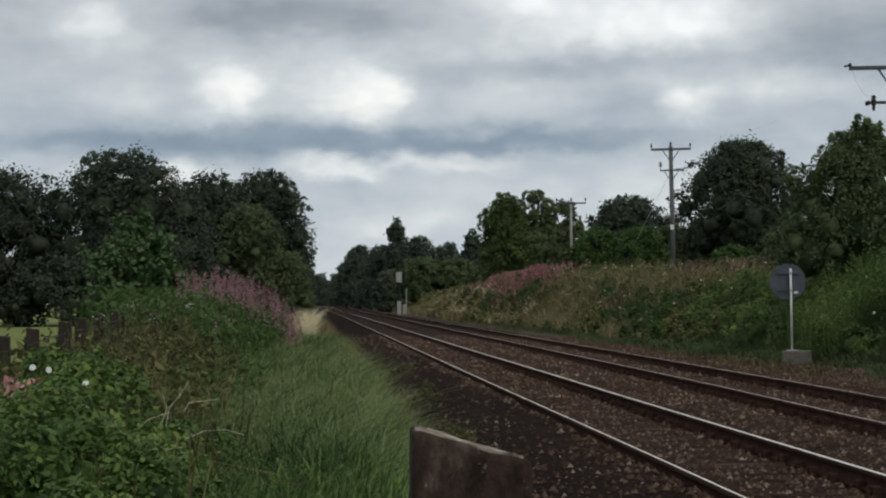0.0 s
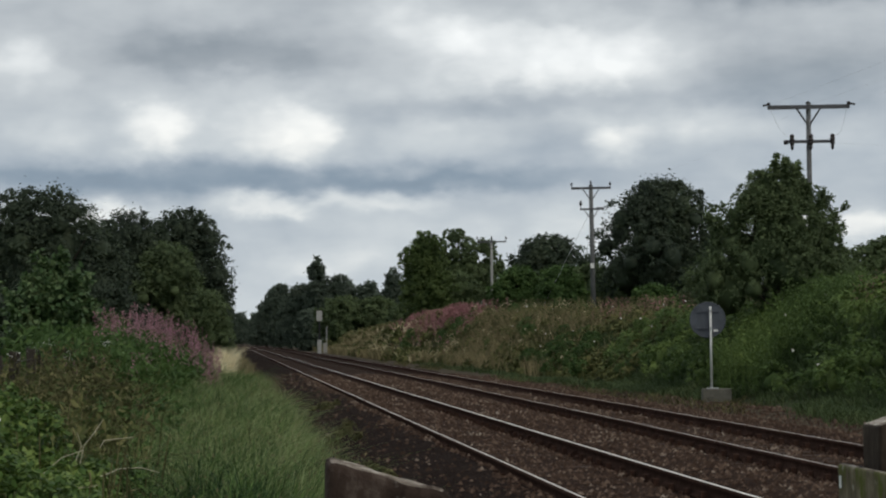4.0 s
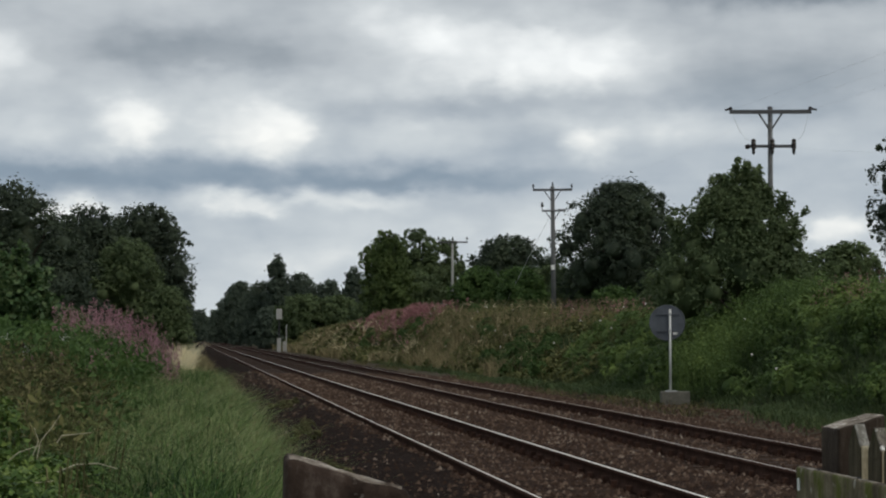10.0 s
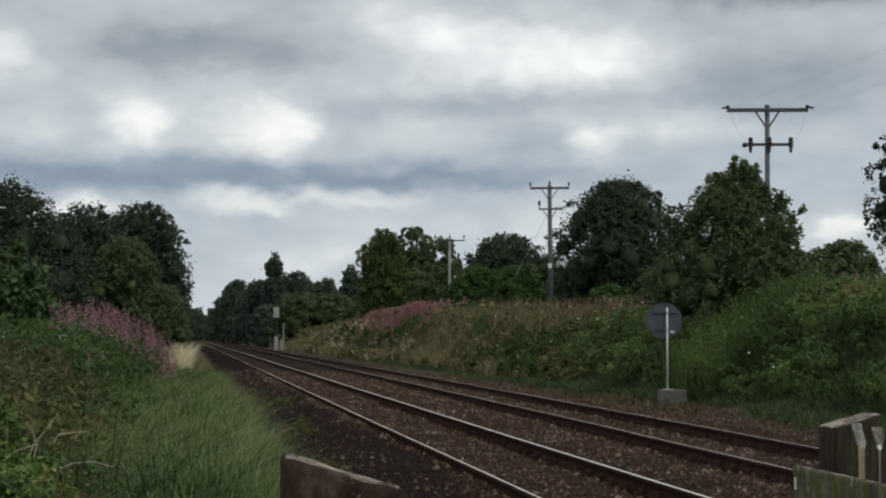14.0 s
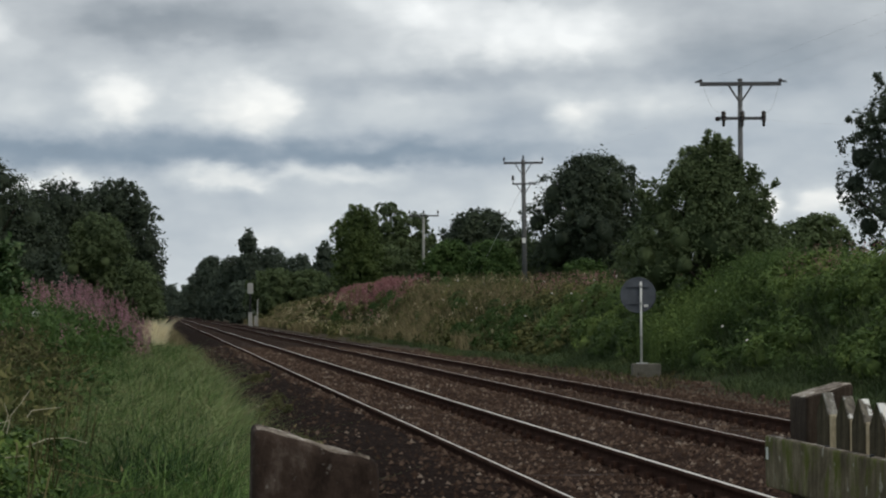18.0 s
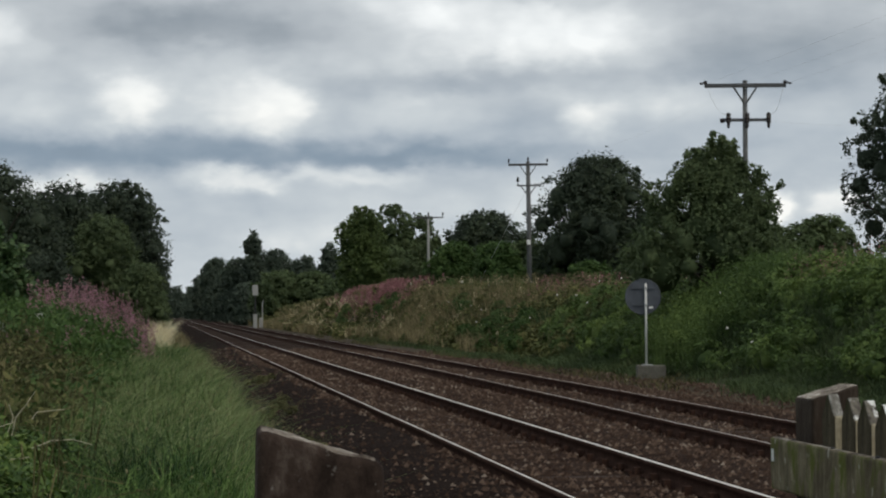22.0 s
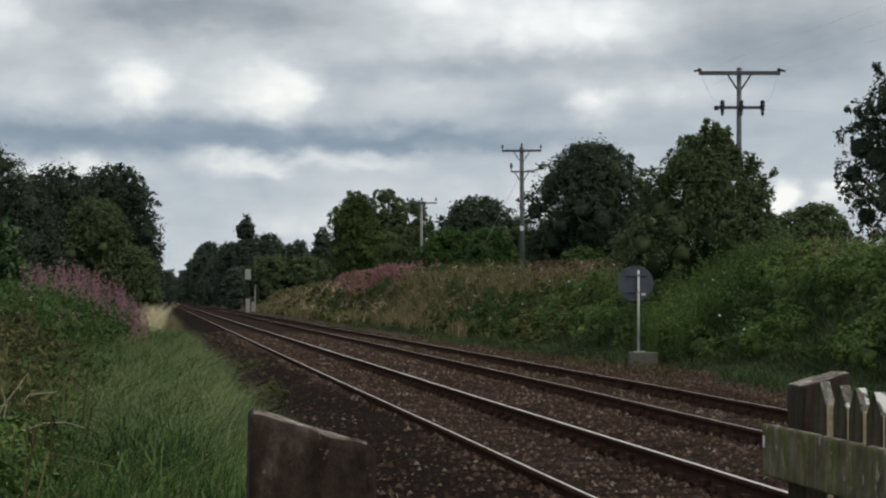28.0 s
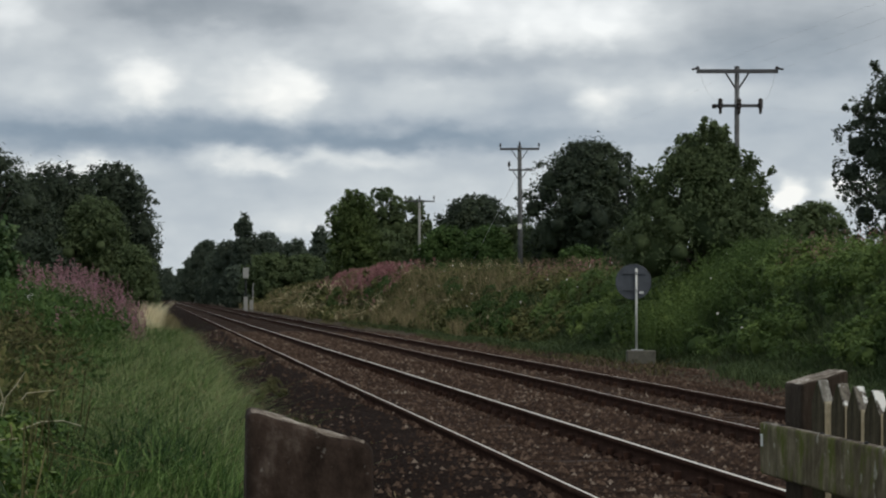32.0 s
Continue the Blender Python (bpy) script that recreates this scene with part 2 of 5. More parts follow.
M["rust_pink"] = foliage("fading willowherb", (0.17, 0.08, 0.08), (0.31, 0.145, 0.15), (0.44, 0.25, 0.25), 0.8)
M["white_petal"] = foliage("white petals", (0.55, 0.54, 0.48), (0.7, 0.69, 0.64), (0.8, 0.8, 0.77), 0.7)
M["rose_petal"] = foliage("pale pink petals", (0.42, 0.22, 0.20), (0.55, 0.30, 0.27), (0.65, 0.42, 0.38), 0.7)
M["oak"] = foliage("oak leaves", (0.035, 0.049, 0.036), (0.054, 0.073, 0.048), (0.083, 0.109, 0.061), 0.65, 0.3, 0.3, 0.35)
M["ash"] = foliage("ash leaves", (0.060, 0.087, 0.044), (0.098, 0.135, 0.060), (0.15, 0.192, 0.085), 0.65, 0.32, 0.4, 0.4)
M["bush_green"] = foliage("hazel leaves", (0.038, 0.070, 0.022), (0.066, 0.118, 0.034), (0.12, 0.185, 0.055), 0.65, 0.3, 0.5, 0.5)
M["birch"] = foliage("fresh leaves", (0.048, 0.072, 0.025), (0.082, 0.12, 0.038), (0.135, 0.18, 0.058), 0.6, 0.3, 0.4, 0.45)
# Paler and greyer than near leaves: distance haze is mixed into the colour.
M["hazed_leaf"] = foliage("distant leaves with haze tint", (0.055, 0.074, 0.056), (0.08, 0.105, 0.076), (0.108, 0.135, 0.095), 0.75, 0.28, 0.1, 0.35)
M["bark"] = weathered_wood("bark", (0.03, 0.026, 0.02), (0.07, 0.06, 0.048), (0.13, 0.115, 0.095))
M["straw"] = weathered_wood("dead stalks", (0.36, 0.32, 0.23), (0.55, 0.50, 0.38), (0.68, 0.63, 0.5))
M["post_wood"] = weathered_wood("old gate timber", (0.017, 0.011, 0.008), (0.050, 0.034, 0.026), (0.12, 0.095, 0.078), None, (2.2, 2.2, 1.2), 0.45, 0.10)
M["post_cut"] = weathered_wood("cut end grain", (0.06, 0.045, 0.034), (0.24, 0.205, 0.165), (0.62, 0.57, 0.50), None, (5, 5, 5), 0.5, 0.10)
M["fence_wood"] = weathered_wood("mossy fence timber", (0.042, 0.032, 0.020), (0.165, 0.138, 0.088), (0.40, 0.35, 0.24), (0.105, 0.118, 0.024), (6, 3.0, 0.7), 0.0, 0.04)
M["dark_timber"] = weathered_wood("dark stained timber", (0.015, 0.011, 0.008), (0.046, 0.034, 0.025), (0.12, 0.098, 0.074))
M["picket_wood"] = weathered_wood("picket timber", (0.026, 0.021, 0.014), (0.08, 0.067, 0.043), (0.2, 0.17, 0.11), (0.05, 0.05, 0.02))
# Worn edge; the light it catches is put into its pale colour.
M["lit_picket_edge"] = weathered_wood("worn lit picket edge", (0.10, 0.08, 0.05), (0.37, 0.325, 0.22), (0.70, 0.66, 0.53), None, (6, 6, 2.6), 0.3, 0.04)
M["picket_bare"] = weathered_wood("bare picket tip", (0.05, 0.045, 0.036), (0.20, 0.19, 0.165), (0.66, 0.65, 0.60), None, (5, 5, 5), 0.5, 0.06)
M["picket_paint"] = worn_paint()
M["fence_post"] = weathered_wood("old fence post", (0.02, 0.017, 0.013), (0.05, 0.042, 0.034), (0.10, 0.088, 0.07))
M["pole_wood"] = weathered_wood("pole timber", (0.075, 0.076, 0.075), (0.14, 0.142, 0.142), (0.22, 0.223, 0.223))
M["pale_pole"] = weathered_wood("bleached pole timber", (0.20, 0.20, 0.19), (0.33, 0.33, 0.31), (0.45, 0.45, 0.43))
M["sleeper"] = weathered_wood("sleeper timber", (0.022, 0.014, 0.010), (0.05, 0.033, 0.024), (0.095, 0.068, 0.05), None, (0.9, 9, 9))
M["concrete"] = speckled("concrete", [(0.3, (0.09, 0.087, 0.072)), (0.55, (0.165, 0.158, 0.132)), (0.75, (0.28, 0.265, 0.225))], 3.0, 30.0, 0.9, 0.004)
M["rust"] = speckled("rusty rail steel", [(0.3, (0.028, 0.016, 0.012)), (0.52, (0.060, 0.034, 0.025)), (0.75, (0.11, 0.066, 0.05))], 4.0, 40.0, 1.0, 0.002)
[x for x in M["rust"].node_tree.nodes if x.type == "BSDF_PRINCIPLED"][0].inputs["Specular IOR Level"].default_value = 0.02


def bed_material(name, dim):
    m, n, b = material(name, 0.95)
    b.inputs["Specular IOR Level"].default_value = 0.03
    p = where(n)
    v = n.add("TexVoronoi", {"Scale": 22.0, "Vector": p})
    tone = n.math("ADD", n.math("MULTIPLY", n.noise(p, 0.8, 5.0, 0.6), 0.6), n.math("MULTIPLY", v.outputs["Distance"], 0.5))
    n.put(n.ramp(tone, [(p0, tuple(c * dim for c in col)) for p0, col in ((0.3, (0.028, 0.016, 0.012)), (0.55, (0.062, 0.038, 0.028)), (0.8, (0.11, 0.074, 0.056)))]), b.inputs["Base Color"])
    bumped(n, b, v.outputs["Distance"], 0.03, 0.9)
    return m


M["bed"] = bed_material("ballast bed", 0.50)
M["cess"] = bed_material("ash and dirt path", 0.26)


def plain(name, colour, rough, metal=0.0, vary=0.12, scale=6.0):
    m, n, b = material(name, rough, metal)
    f = n.noise(local(n), scale, 5.0, 0.6)
    c0 = tuple(v * (1 - vary) for v in colour)
    c1 = tuple(min(1, v * (1 + vary)) for v in colour)
    n.put(n.ramp(f, [(0.3, c0), (0.7, c1)]), b.inputs["Base Color"])
    n.put(n.math("ADD", n.math("MULTIPLY", f, 0.2), rough - 0.1), b.inputs["Roughness"])
    return m


M["rail_head"] = plain("polished rail steel", (1.0, 0.93, 0.85), 0.65, 1.0, 0.05, 2.0)
M["dull_head"] = plain("dull rail steel", (0.80, 0.74, 0.69), 0.6, 1.0, 0.12, 2.0)
M["sign_back"] = plain("grey sign enamel", (0.075, 0.085, 0.10), 0.55, 0.0, 0.25, 5.0)
M["galv"] = plain("galvanised steel", (0.45, 0.46, 0.46), 0.5, 0.55, 0.12)
M["post_paint"] = plain("pale grey post paint", (0.64, 0.65, 0.62), 0.5, 0.0, 0.1)
M["signal_grey"] = plain("pale grey signal paint", (0.34, 0.34, 0.32), 0.6, 0.0, 0.12)
M["dark_iron"] = plain("dark iron", (0.03, 0.03, 0.032), 0.6, 0.4)
M["arm_steel"] = plain("weathered arm steel", (0.10, 0.10, 0.105), 0.6, 0.3)
M["insulator"] = plain("brown glazed insulator", (0.03, 0.022, 0.02), 0.25)
M["wire"] = plain("cable", (0.45, 0.46, 0.47), 0.6)
M["plate"] = plain("white plate", (0.75, 0.75, 0.73), 0.5)
M["field"] = speckled("meadow", [(0.3, (0.10, 0.13, 0.035)), (0.55, (0.17, 0.20, 0.06)), (0.75, (0.25, 0.26, 0.10))], 0.05, 2.0, 0.95, 0.03)
M["dirt"] = speckled("trackside dirt", [(0.3, (0.03, 0.024, 0.014)), (0.55, (0.065, 0.052, 0.034)), (0.75, (0.13, 0.105, 0.075))], 0.7, 14.0, 0.95, 0.03)
M["soil"] = speckled("verge soil", [(0.3, (0.02, 0.026, 0.011)), (0.55, (0.04, 0.048, 0.02)), (0.75, (0.08, 0.085, 0.038))], 0.4, 9.0, 0.95, 0.03)


# ---- mesh helpers ----
def put_mesh(name, verts, faces, mats, parent=None, smooth=False, slots=None):
    """An object from arrays of points and faces, all of one length."""
    verts, faces = np.asarray(verts, np.float32), np.asarray(faces, np.int32)
    me = bpy.data.meshes.new(name)
    k = faces.shape[1]
    me.vertices.add(len(verts))
    me.vertices.foreach_set("co", verts.ravel())
    me.loops.add(faces.size)
    me.loops.foreach_set("vertex_index", faces.ravel())
    me.polygons.add(len(faces))
    me.polygons.foreach_set("loop_start", np.arange(0, faces.size, k, dtype=np.int32))
    if smooth:
        me.polygons.foreach_set("use_smooth", np.ones(len(faces), bool))
    for m in mats if isinstance(mats, (list, tuple)) else [mats]:
        me.materials.append(m)
    if slots is not None:
        me.polygons.foreach_set("material_index", np.asarray(slots, np.int32))
    me.update(calc_edges=True)
    me.validate()
    ob = new(name, me)
    if parent:
        ob.parent = parent
    return ob


def part(name, bm, mat, parent=None, label="", smooth=False):
    """Links a bmesh as one mesh object under a thing or a part."""
    me = bpy.data.meshes.new(name)
    bm.normal_update()
    bm.to_mesh(me)
    bm.free()
    for m in mat if isinstance(mat, (list, tuple)) else [mat]:
        me.materials.append(m)
    if smooth:
        for p in me.polygons:
            p.use_smooth = True
    ob = new(name, me)
    if parent:
        ob.parent = parent
    return tagged(ob, label)


def thing(name, m, label, category, group="", kind=""):
    ob = new(name)
    ob.matrix_world = m
    return tagged(ob, label, category, group, kind)


def box(x0, x1, y0, y1, z0, z1, bevel=0.0, bm=None):
    bm2 = bmesh.new()
    bmesh.ops.create_cube(bm2, size=1)
    for v in bm2.verts:
        v.co = Vector((x0 + (v.co.x + 0.5) * (x1 - x0), y0 + (v.co.y + 0.5) * (y1 - y0), z0 + (v.co.z + 0.5) * (z1 - z0)))
    if bevel:
        bmesh.ops.bevel(bm2, geom=bm2.edges[:], offset=bevel, segments=2, affect="EDGES", profile=0.6)
    if bm is None:
        return bm2
    me = bpy.data.meshes.new("joined")
    bm2.to_mesh(me)
    bm2.free()
    bm.from_mesh(me)
    bpy.data.meshes.remove(me)
    return bm


def tube(points, radii, sides=8, bm=None, caps=True):
    """A round bar along points."""
    bm = bm or bmesh.new()
    rings = []
    pts = [Vector(p) for p in points]
    for i, p in enumerate(pts):
        d = (pts[min(i + 1, len(pts) - 1)] - pts[max(i - 1, 0)]).normalized()
        u = d.orthogonal().normalized() if abs(d.z) < 0.95 else Vector((1, 0, 0))
        u = (u - d * u.dot(d)).normalized()
        w = d.cross(u)
        rings.append([bm.verts.new(p + (u * math.cos(a) + w * math.sin(a)) * radii[i]) for a in (2 * math.pi * k / sides for k in range(sides))])
    for a, b in zip(rings, rings[1:]):
        for k in range(sides):
            bm.faces.new((a[k], a[(k + 1) % sides], b[(k + 1) % sides], b[k]))
    if caps:
        bm.faces.new(rings[0][::-1])
        bm.faces.new(rings[-1])
    return bm


def lathe(profile, sides=12, bm=None, at=(0, 0, 0)):
    """A turned shape: radius and height pairs about the upright axis."""
    return tube([(at[0], at[1], at[2] + z + i * 1e-5) for i, (r, z) in enumerate(profile)], [r for r, z in profile], sides, bm)


def smoothstep(a, b, v):
    t = np.clip((v - a) / (b - a), 0, 1)
    return t * t * (3 - 2 * t)


def wavy(x, y, seed=0.0):
    """Gentle unevenness, about -1 to 1."""
    return (np.sin(0.31 * x + 0.23 * y + seed) + np.sin(0.83 * x - 0.41 * y + 2.1 * seed) + np.sin(1.7 * y + 1.3 * x + seed * 3.7) * 0.5 + np.sin(0.12 * y + seed) ) / 3.2


def crest(y):
    """Height of the cutting's top beside the line."""
    return np.interp(y, [0, 30, 48, 62, 85, 120, 150, 200, 250, 320, 400], [2.3, 2.2, 2.1, 1.75, 2.0, 2.6, 2.8, 2.2, 1.7, 1.5, 1.5])


def ground_z(x, y):
    x, y = np.asarray(x, float), np.asarray(y, float)
    left = 0.02 + 0.33 * smoothstep(0.4, -1.8, x) * smoothstep(20, 45, y) - 0.2 * smoothstep(-6, -14, x)
    bed = -0.16
    z = left + (bed - left) * smoothstep(0.7, 1.3, x)
    z = z + (crest(y) + 0.14) * smoothstep(12.0, 15.4, x) + 0.1 * smoothstep(10.6, 11.6, x)
    rough = smoothstep(1.0, 0.2, x) + smoothstep(11.0, 12.5, x)
    return z + 0.07 * rough * wavy(x, y, 1.0) + 0.5 * smoothstep(40, 200, np.abs(x)) * wavy(x * 0.1, y * 0.1)


# ---- sky backdrop, ground ----
def cloud_bank():
    """The drifting cloud layer ahead, far beyond the trees."""
    az = np.radians(np.linspace(-50, 66, 59))
    el = np.radians(np.linspace(-3, 34, 20))
    a, e = np.meshgrid(az, el)
    v = np.stack([np.sin(a) * np.cos(e), np.cos(a) * np.cos(e), np.sin(e)], -1).reshape(-1, 3) * 3200
    w = len(az)
    i = np.arange((len(el) - 1) * w).reshape(-1, w)[:, :-1].ravel()
    m = bpy.data.materials.new("clouds")
    m.use_nodes = True
    n = Nodes(m.node_tree)
    em = n.add("Emission", {"Color": cloud_colour(n, local(n)), "Strength": 1.0})
    n.put(em, n.add("OutputMaterial").inputs[0])
    ob = put_mesh("backdrop", v, np.stack([i, i + 1, i + w + 1, i + w], 1), m, smooth=True)
    return tagged(ob, "grey and white overcast clouds drifting over the line", "sky", kind="structure")


sky = cloud_bank()


def build_ground():
    xs = np.concatenate([[-2500, -900, -400, -200, -120, -80, -60], np.arange(-45, -8, 3), np.arange(-8, 1.6, 0.4), np.arange(1.8, 10.6, 1.1), np.arange(10.6, 18, 0.4), np.arange(18, 46, 3), [50, 70, 100, 160, 300, 700, 2500]])
    ys = np.concatenate([[-2500, -800, -300, -100, -40, -15], np.arange(-6, 60, 0.6), np.arange(60, 130, 1.5), np.arange(130, 320, 4), [340, 370, 400, 450, 520, 650, 900, 1500, 3100]])
    X, Y = np.meshgrid(xs, ys)
    Z = ground_z(X, Y)
    w = len(xs)
    i = np.arange((len(ys) - 1) * w).reshape(-1, w)[:, :-1].ravel()
    f = np.stack([i, i + 1, i + w + 1, i + w], 1)
    cx = X.ravel()[f].mean(1)
    slots = np.where((cx < -5.5) | (cx > 30), 1, np.where((cx > 0.8) & (cx < 12.2), 2, 0))
    return tagged(put_mesh("ground", np.stack([X, Y, Z], -1).reshape(-1, 3), f, [M["soil"], M["field"], M["dirt"]], smooth=True, slots=slots), "grassy ground with a cutting bank and a meadow", "ground", kind="structure")


build_ground()


# ---- the railway ----
RAILS = (3.16, 4.66, 6.73, 8.24)    # centres of the four rail heads
SLEEPER_STEP = 0.70


def lateral(x, y):
    """The far track eases away from the near one along the line."""
    return float(np.interp(y, [20, 27, 34, 45, 62, 90], [-0.20, -0.16, -0.06, 0.0, 0.06, 0.10])) if x > 5.7 else 0.0


def rail_mesh(x, worn):
    """A bullhead-like rail section along the line; the worn top has its own metal."""
    half = [(0.0, -0.165), (0.065, -0.165), (0.065, -0.15), (0.016, -0.128), (0.012, -0.05), (0.034, -0.038), (0.0355, -0.005), (worn, 0.001), (0.0, 0.003)]
    prof = half + [(-a, b) for a, b in half[-2:0:-1]]
    ys = np.concatenate([np.arange(-60, 8, 17), np.arange(8, 60, 2), np.arange(60, 700, 20)])
    v, f, s = [], [], []
    k = len(prof)
    for y in ys:
        bend = lateral(x, y)
        wob = 0.006 * math.sin(0.21 * y + x)
        v += [(x + a + bend + wob, y, 0.165 + b) for a, b in prof]
    for j in range(len(ys) - 1):
        for i in range(k):
            a, b = j * k + i, j * k + (i + 1) % k
            f.append((a, b, b + k, a + k))
            s.append(1 if i in (7, 8) else 0)
    return v, f, s


def sleeper_bm(half=1.28):
    bm = box(-half, half, -0.125, 0.125, -0.16, 0.0, 0.012)
    return bm


def chair_bm():
    """Cast iron chair: base plate and two jaws."""
    bm = box(-0.17, 0.17, -0.085, 0.085, 0.0, 0.02)
    for s in (-1, 1):
        box(s * 0.09 - 0.035, s * 0.09 + 0.035, -0.05, 0.05, 0.02, 0.09, 0.0, bm)
        box(s * 0.155 - 0.018, s * 0.155 + 0.018, -0.018, 0.018, 0.03, 0.055, 0.0, bm)
    return bm


def railway():
    sleeper_me = chair_me = None
    rng = random.Random(5)
    for xl, xr, text in ((RAILS[0], RAILS[1], "double-railed track with bright worn rail tops on brown ballast"), (RAILS[2], RAILS[3], "farther track with rusty rail sides beside the cutting")):
        track = thing("railway_track", Matrix(), text, "track", "tracks of the line", "structure")
        mid = (xl + xr) / 2
        for x in (xl, xr):
            v, f, s = rail_mesh(x, {RAILS[0]: 0.011, RAILS[1]: 0.020}.get(x, 0.011))
            tagged(put_mesh("rail", v, f, [M["rust"], M["rail_head"] if x < 5.7 else M["dull_head"]], track, False, s), "rusty steel rail with a polished top")
        for i in range(96):
            y = 10.2 + SLEEPER_STEP * i
            if sleeper_me is None:
                ob = part("sleeper", sleeper_bm(), M["sleeper"], track)
                sleeper_me = ob.data
            else:
                ob = new("sleeper", sleeper_me)
                ob.parent = track
            ob.matrix_basis = pose(mid + lateral(mid, y) + rng.uniform(-0.03, 0.03), y + rng.uniform(-0.02, 0.02), rng.uniform(-0.012, 0.004), 0, 0, rng.uniform(-0.6, 0.6))
            if i < 56:
                for x in (xl, xr):
                    if chair_me is None:
                        c = part("rail_chair", chair_bm(), M["rust"], ob)
                        chair_me = c.data
                    else:
                        c = new("rail_chair", chair_me)
                        c.parent = ob
                    c.matrix_basis = pose(x - mid, 0, -0.006)
        bm = bmesh.new()
        for i in range(-86, 240):
            if 0 <= i < 96:
                continue
            y = 10.2 + SLEEPER_STEP * i
            dx = lateral(mid, y)
            box(mid + dx - 1.28, mid + dx + 1.28, y - 0.125, y + 0.125, -0.12, 0.0, 0, bm)
        tagged(part("other_sleepers", bm, M["sleeper"], track), kind="stuff")


def ballast_z(x, y):
    """Top of the stone bed: level between the rails, falling to the shoulders."""
    x = np.asarray(x, float)
    z = -0.012 + 0 * x
    z = z - 0.22 * smoothstep(1.95, 0.7, x) - 0.20 * smoothstep(9.5, 11.2, x)
    z = z + 0.05 * np.exp(-((x - 5.65) / 0.5) ** 2)
    # the shoulder is heaped against the nearest rail
    z = z + 0.10 * smoothstep(1.6, 2.7, x) * smoothstep(3.14, 3.02, x) + 0.014 * smoothstep(3.2, 3.4, x) * smoothstep(4.6, 4.3, x)
    return z + 0.018 * wavy(x * 3, np.asarray(y) * 3, 0.4)


def ballast():
    xs = np.linspace(0.7, 11.5, 90)
    ys = np.concatenate([np.arange(-60, 2, 2.0), np.arange(2, 60, 0.35), np.arange(60, 700, 8)])
    X, Y = np.meshgrid(xs, ys)
    Z = ballast_z(X, Y)
    w = len(xs)
    i = np.arange((len(ys) - 1) * w).reshape(-1, w)[:, :-1].ravel()
    tagged(put_mesh("ballast_bed", np.stack([X, Y, Z], -1).reshape(-1, 3), np.stack([i, i + 1, i + w + 1, i + w], 1), [M["bed"], M["cess"]], smooth=True, slots=np.where(X.ravel()[i] < 2.95, 1, 0)), "brown stone ballast under the two tracks", "ballast", kind="structure")
    # loose stones on top of the bed
    r = np.random.default_rng(3)
    n = 105000
    y = np.where(r.random(n) < 0.12, r.uniform(-12, 9.5, n), 9.5 + 80 * r.random(n) ** 1.6)
    x = r.uniform(0.75, 12.1, n)
    off = ((y - 10.2 + SLEEPER_STEP / 2) % SLEEPER_STEP) - SLEEPER_STEP / 2
    on_sleeper = (np.abs(off) < 0.12) & ((np.abs(x - 3.91) < 1.2) | (np.abs(x - 7.48) < 1.2))
    keep = ~on_sleeper | (r.random(n) < 0.75)
    keep &= (x > 2.85 + 0.25 * wavy(x * 0, y * 2, 1.5)) | (r.random(n) < 0.30 * smoothstep(30, 12, y) + 0.12)
    for rx in RAILS:
        keep &= np.abs(x - rx - (np.interp(y, [20, 27, 34, 45, 62, 90], [-0.20, -0.16, -0.06, 0.0, 0.06, 0.10]) if rx > 5.7 else 0)) > 0.1
    x, y = x[keep], y[keep]
    n = len(x)
    size = (0.010 + 0.024 * r.random(n) ** 2.0) * (1 + np.maximum(0, y - 9.5) / 75)
    base = np.array([(1, 0, -0.25), (-0.9, 0.2, -0.3), (0.1, 1, -0.2), (0, -1, -0.3), (0.1, 0.1, 0.75)])
    tri = np.array([(0, 2, 4), (2, 1, 4), (1, 3, 4), (3, 0, 4)])
    a = r.uniform(0, 2 * np.pi, n)
    b = base[None] * r.uniform(0.6, 1.35, (n, 5, 1)) * size[:, None, None]
    c, s = np.cos(a)[:, None], np.sin(a)[:, None]
    vx = b[..., 0] * c - b[..., 1] * s + x[:, None]
    vy = b[..., 0] * s + b[..., 1] * c + y[:, None]
    onz = np.where(on_sleeper[keep], 0.012, 0.0)
    vz = b[..., 2] + (np.maximum(ballast_z(x, y), ground_z(x, y) - 0.005) + 0.25 * size + onz + 0.012)[:, None]
    v = np.stack([vx, vy, vz], -1).reshape(-1, 3)
    f = (tri[None] + 5 * np.arange(n)[:, None, None]).reshape(-1, 3)
    tagged(put_mesh("ballast_stones", v, f, stone_material()), "loose angular brown and grey ballast stones", "stones", kind="stuff")


def stone_material():
    m, n, b = material("loose stone", 0.95)
    b.inputs["Specular IOR Level"].default_value = 0.04
    rnd = n.add("NewGeometry").outputs["Random Per Island"]
    f = n.math("ADD", n.math("MULTIPLY_ADD", rnd, 0.62, -0.16), n.math("MULTIPLY", n.noise(n.vec("MULTIPLY", where(n), (1.6, 0.45, 1)), 0.9, 4.0, 0.6), 0.72), clamp=True)
    n.put(n.ramp(f, [(0.1, (0.029, 0.017, 0.012)), (0.5, (0.060, 0.039, 0.028)), (0.76, (0.12, 0.082, 0.060)), (0.92, (0.29, 0.245, 0.20))]), b.inputs["Base Color"])
    bumped(n, b, n.noise(where(n), 90.0, 4.0), 0.003)
    return m


railway()
ballast()


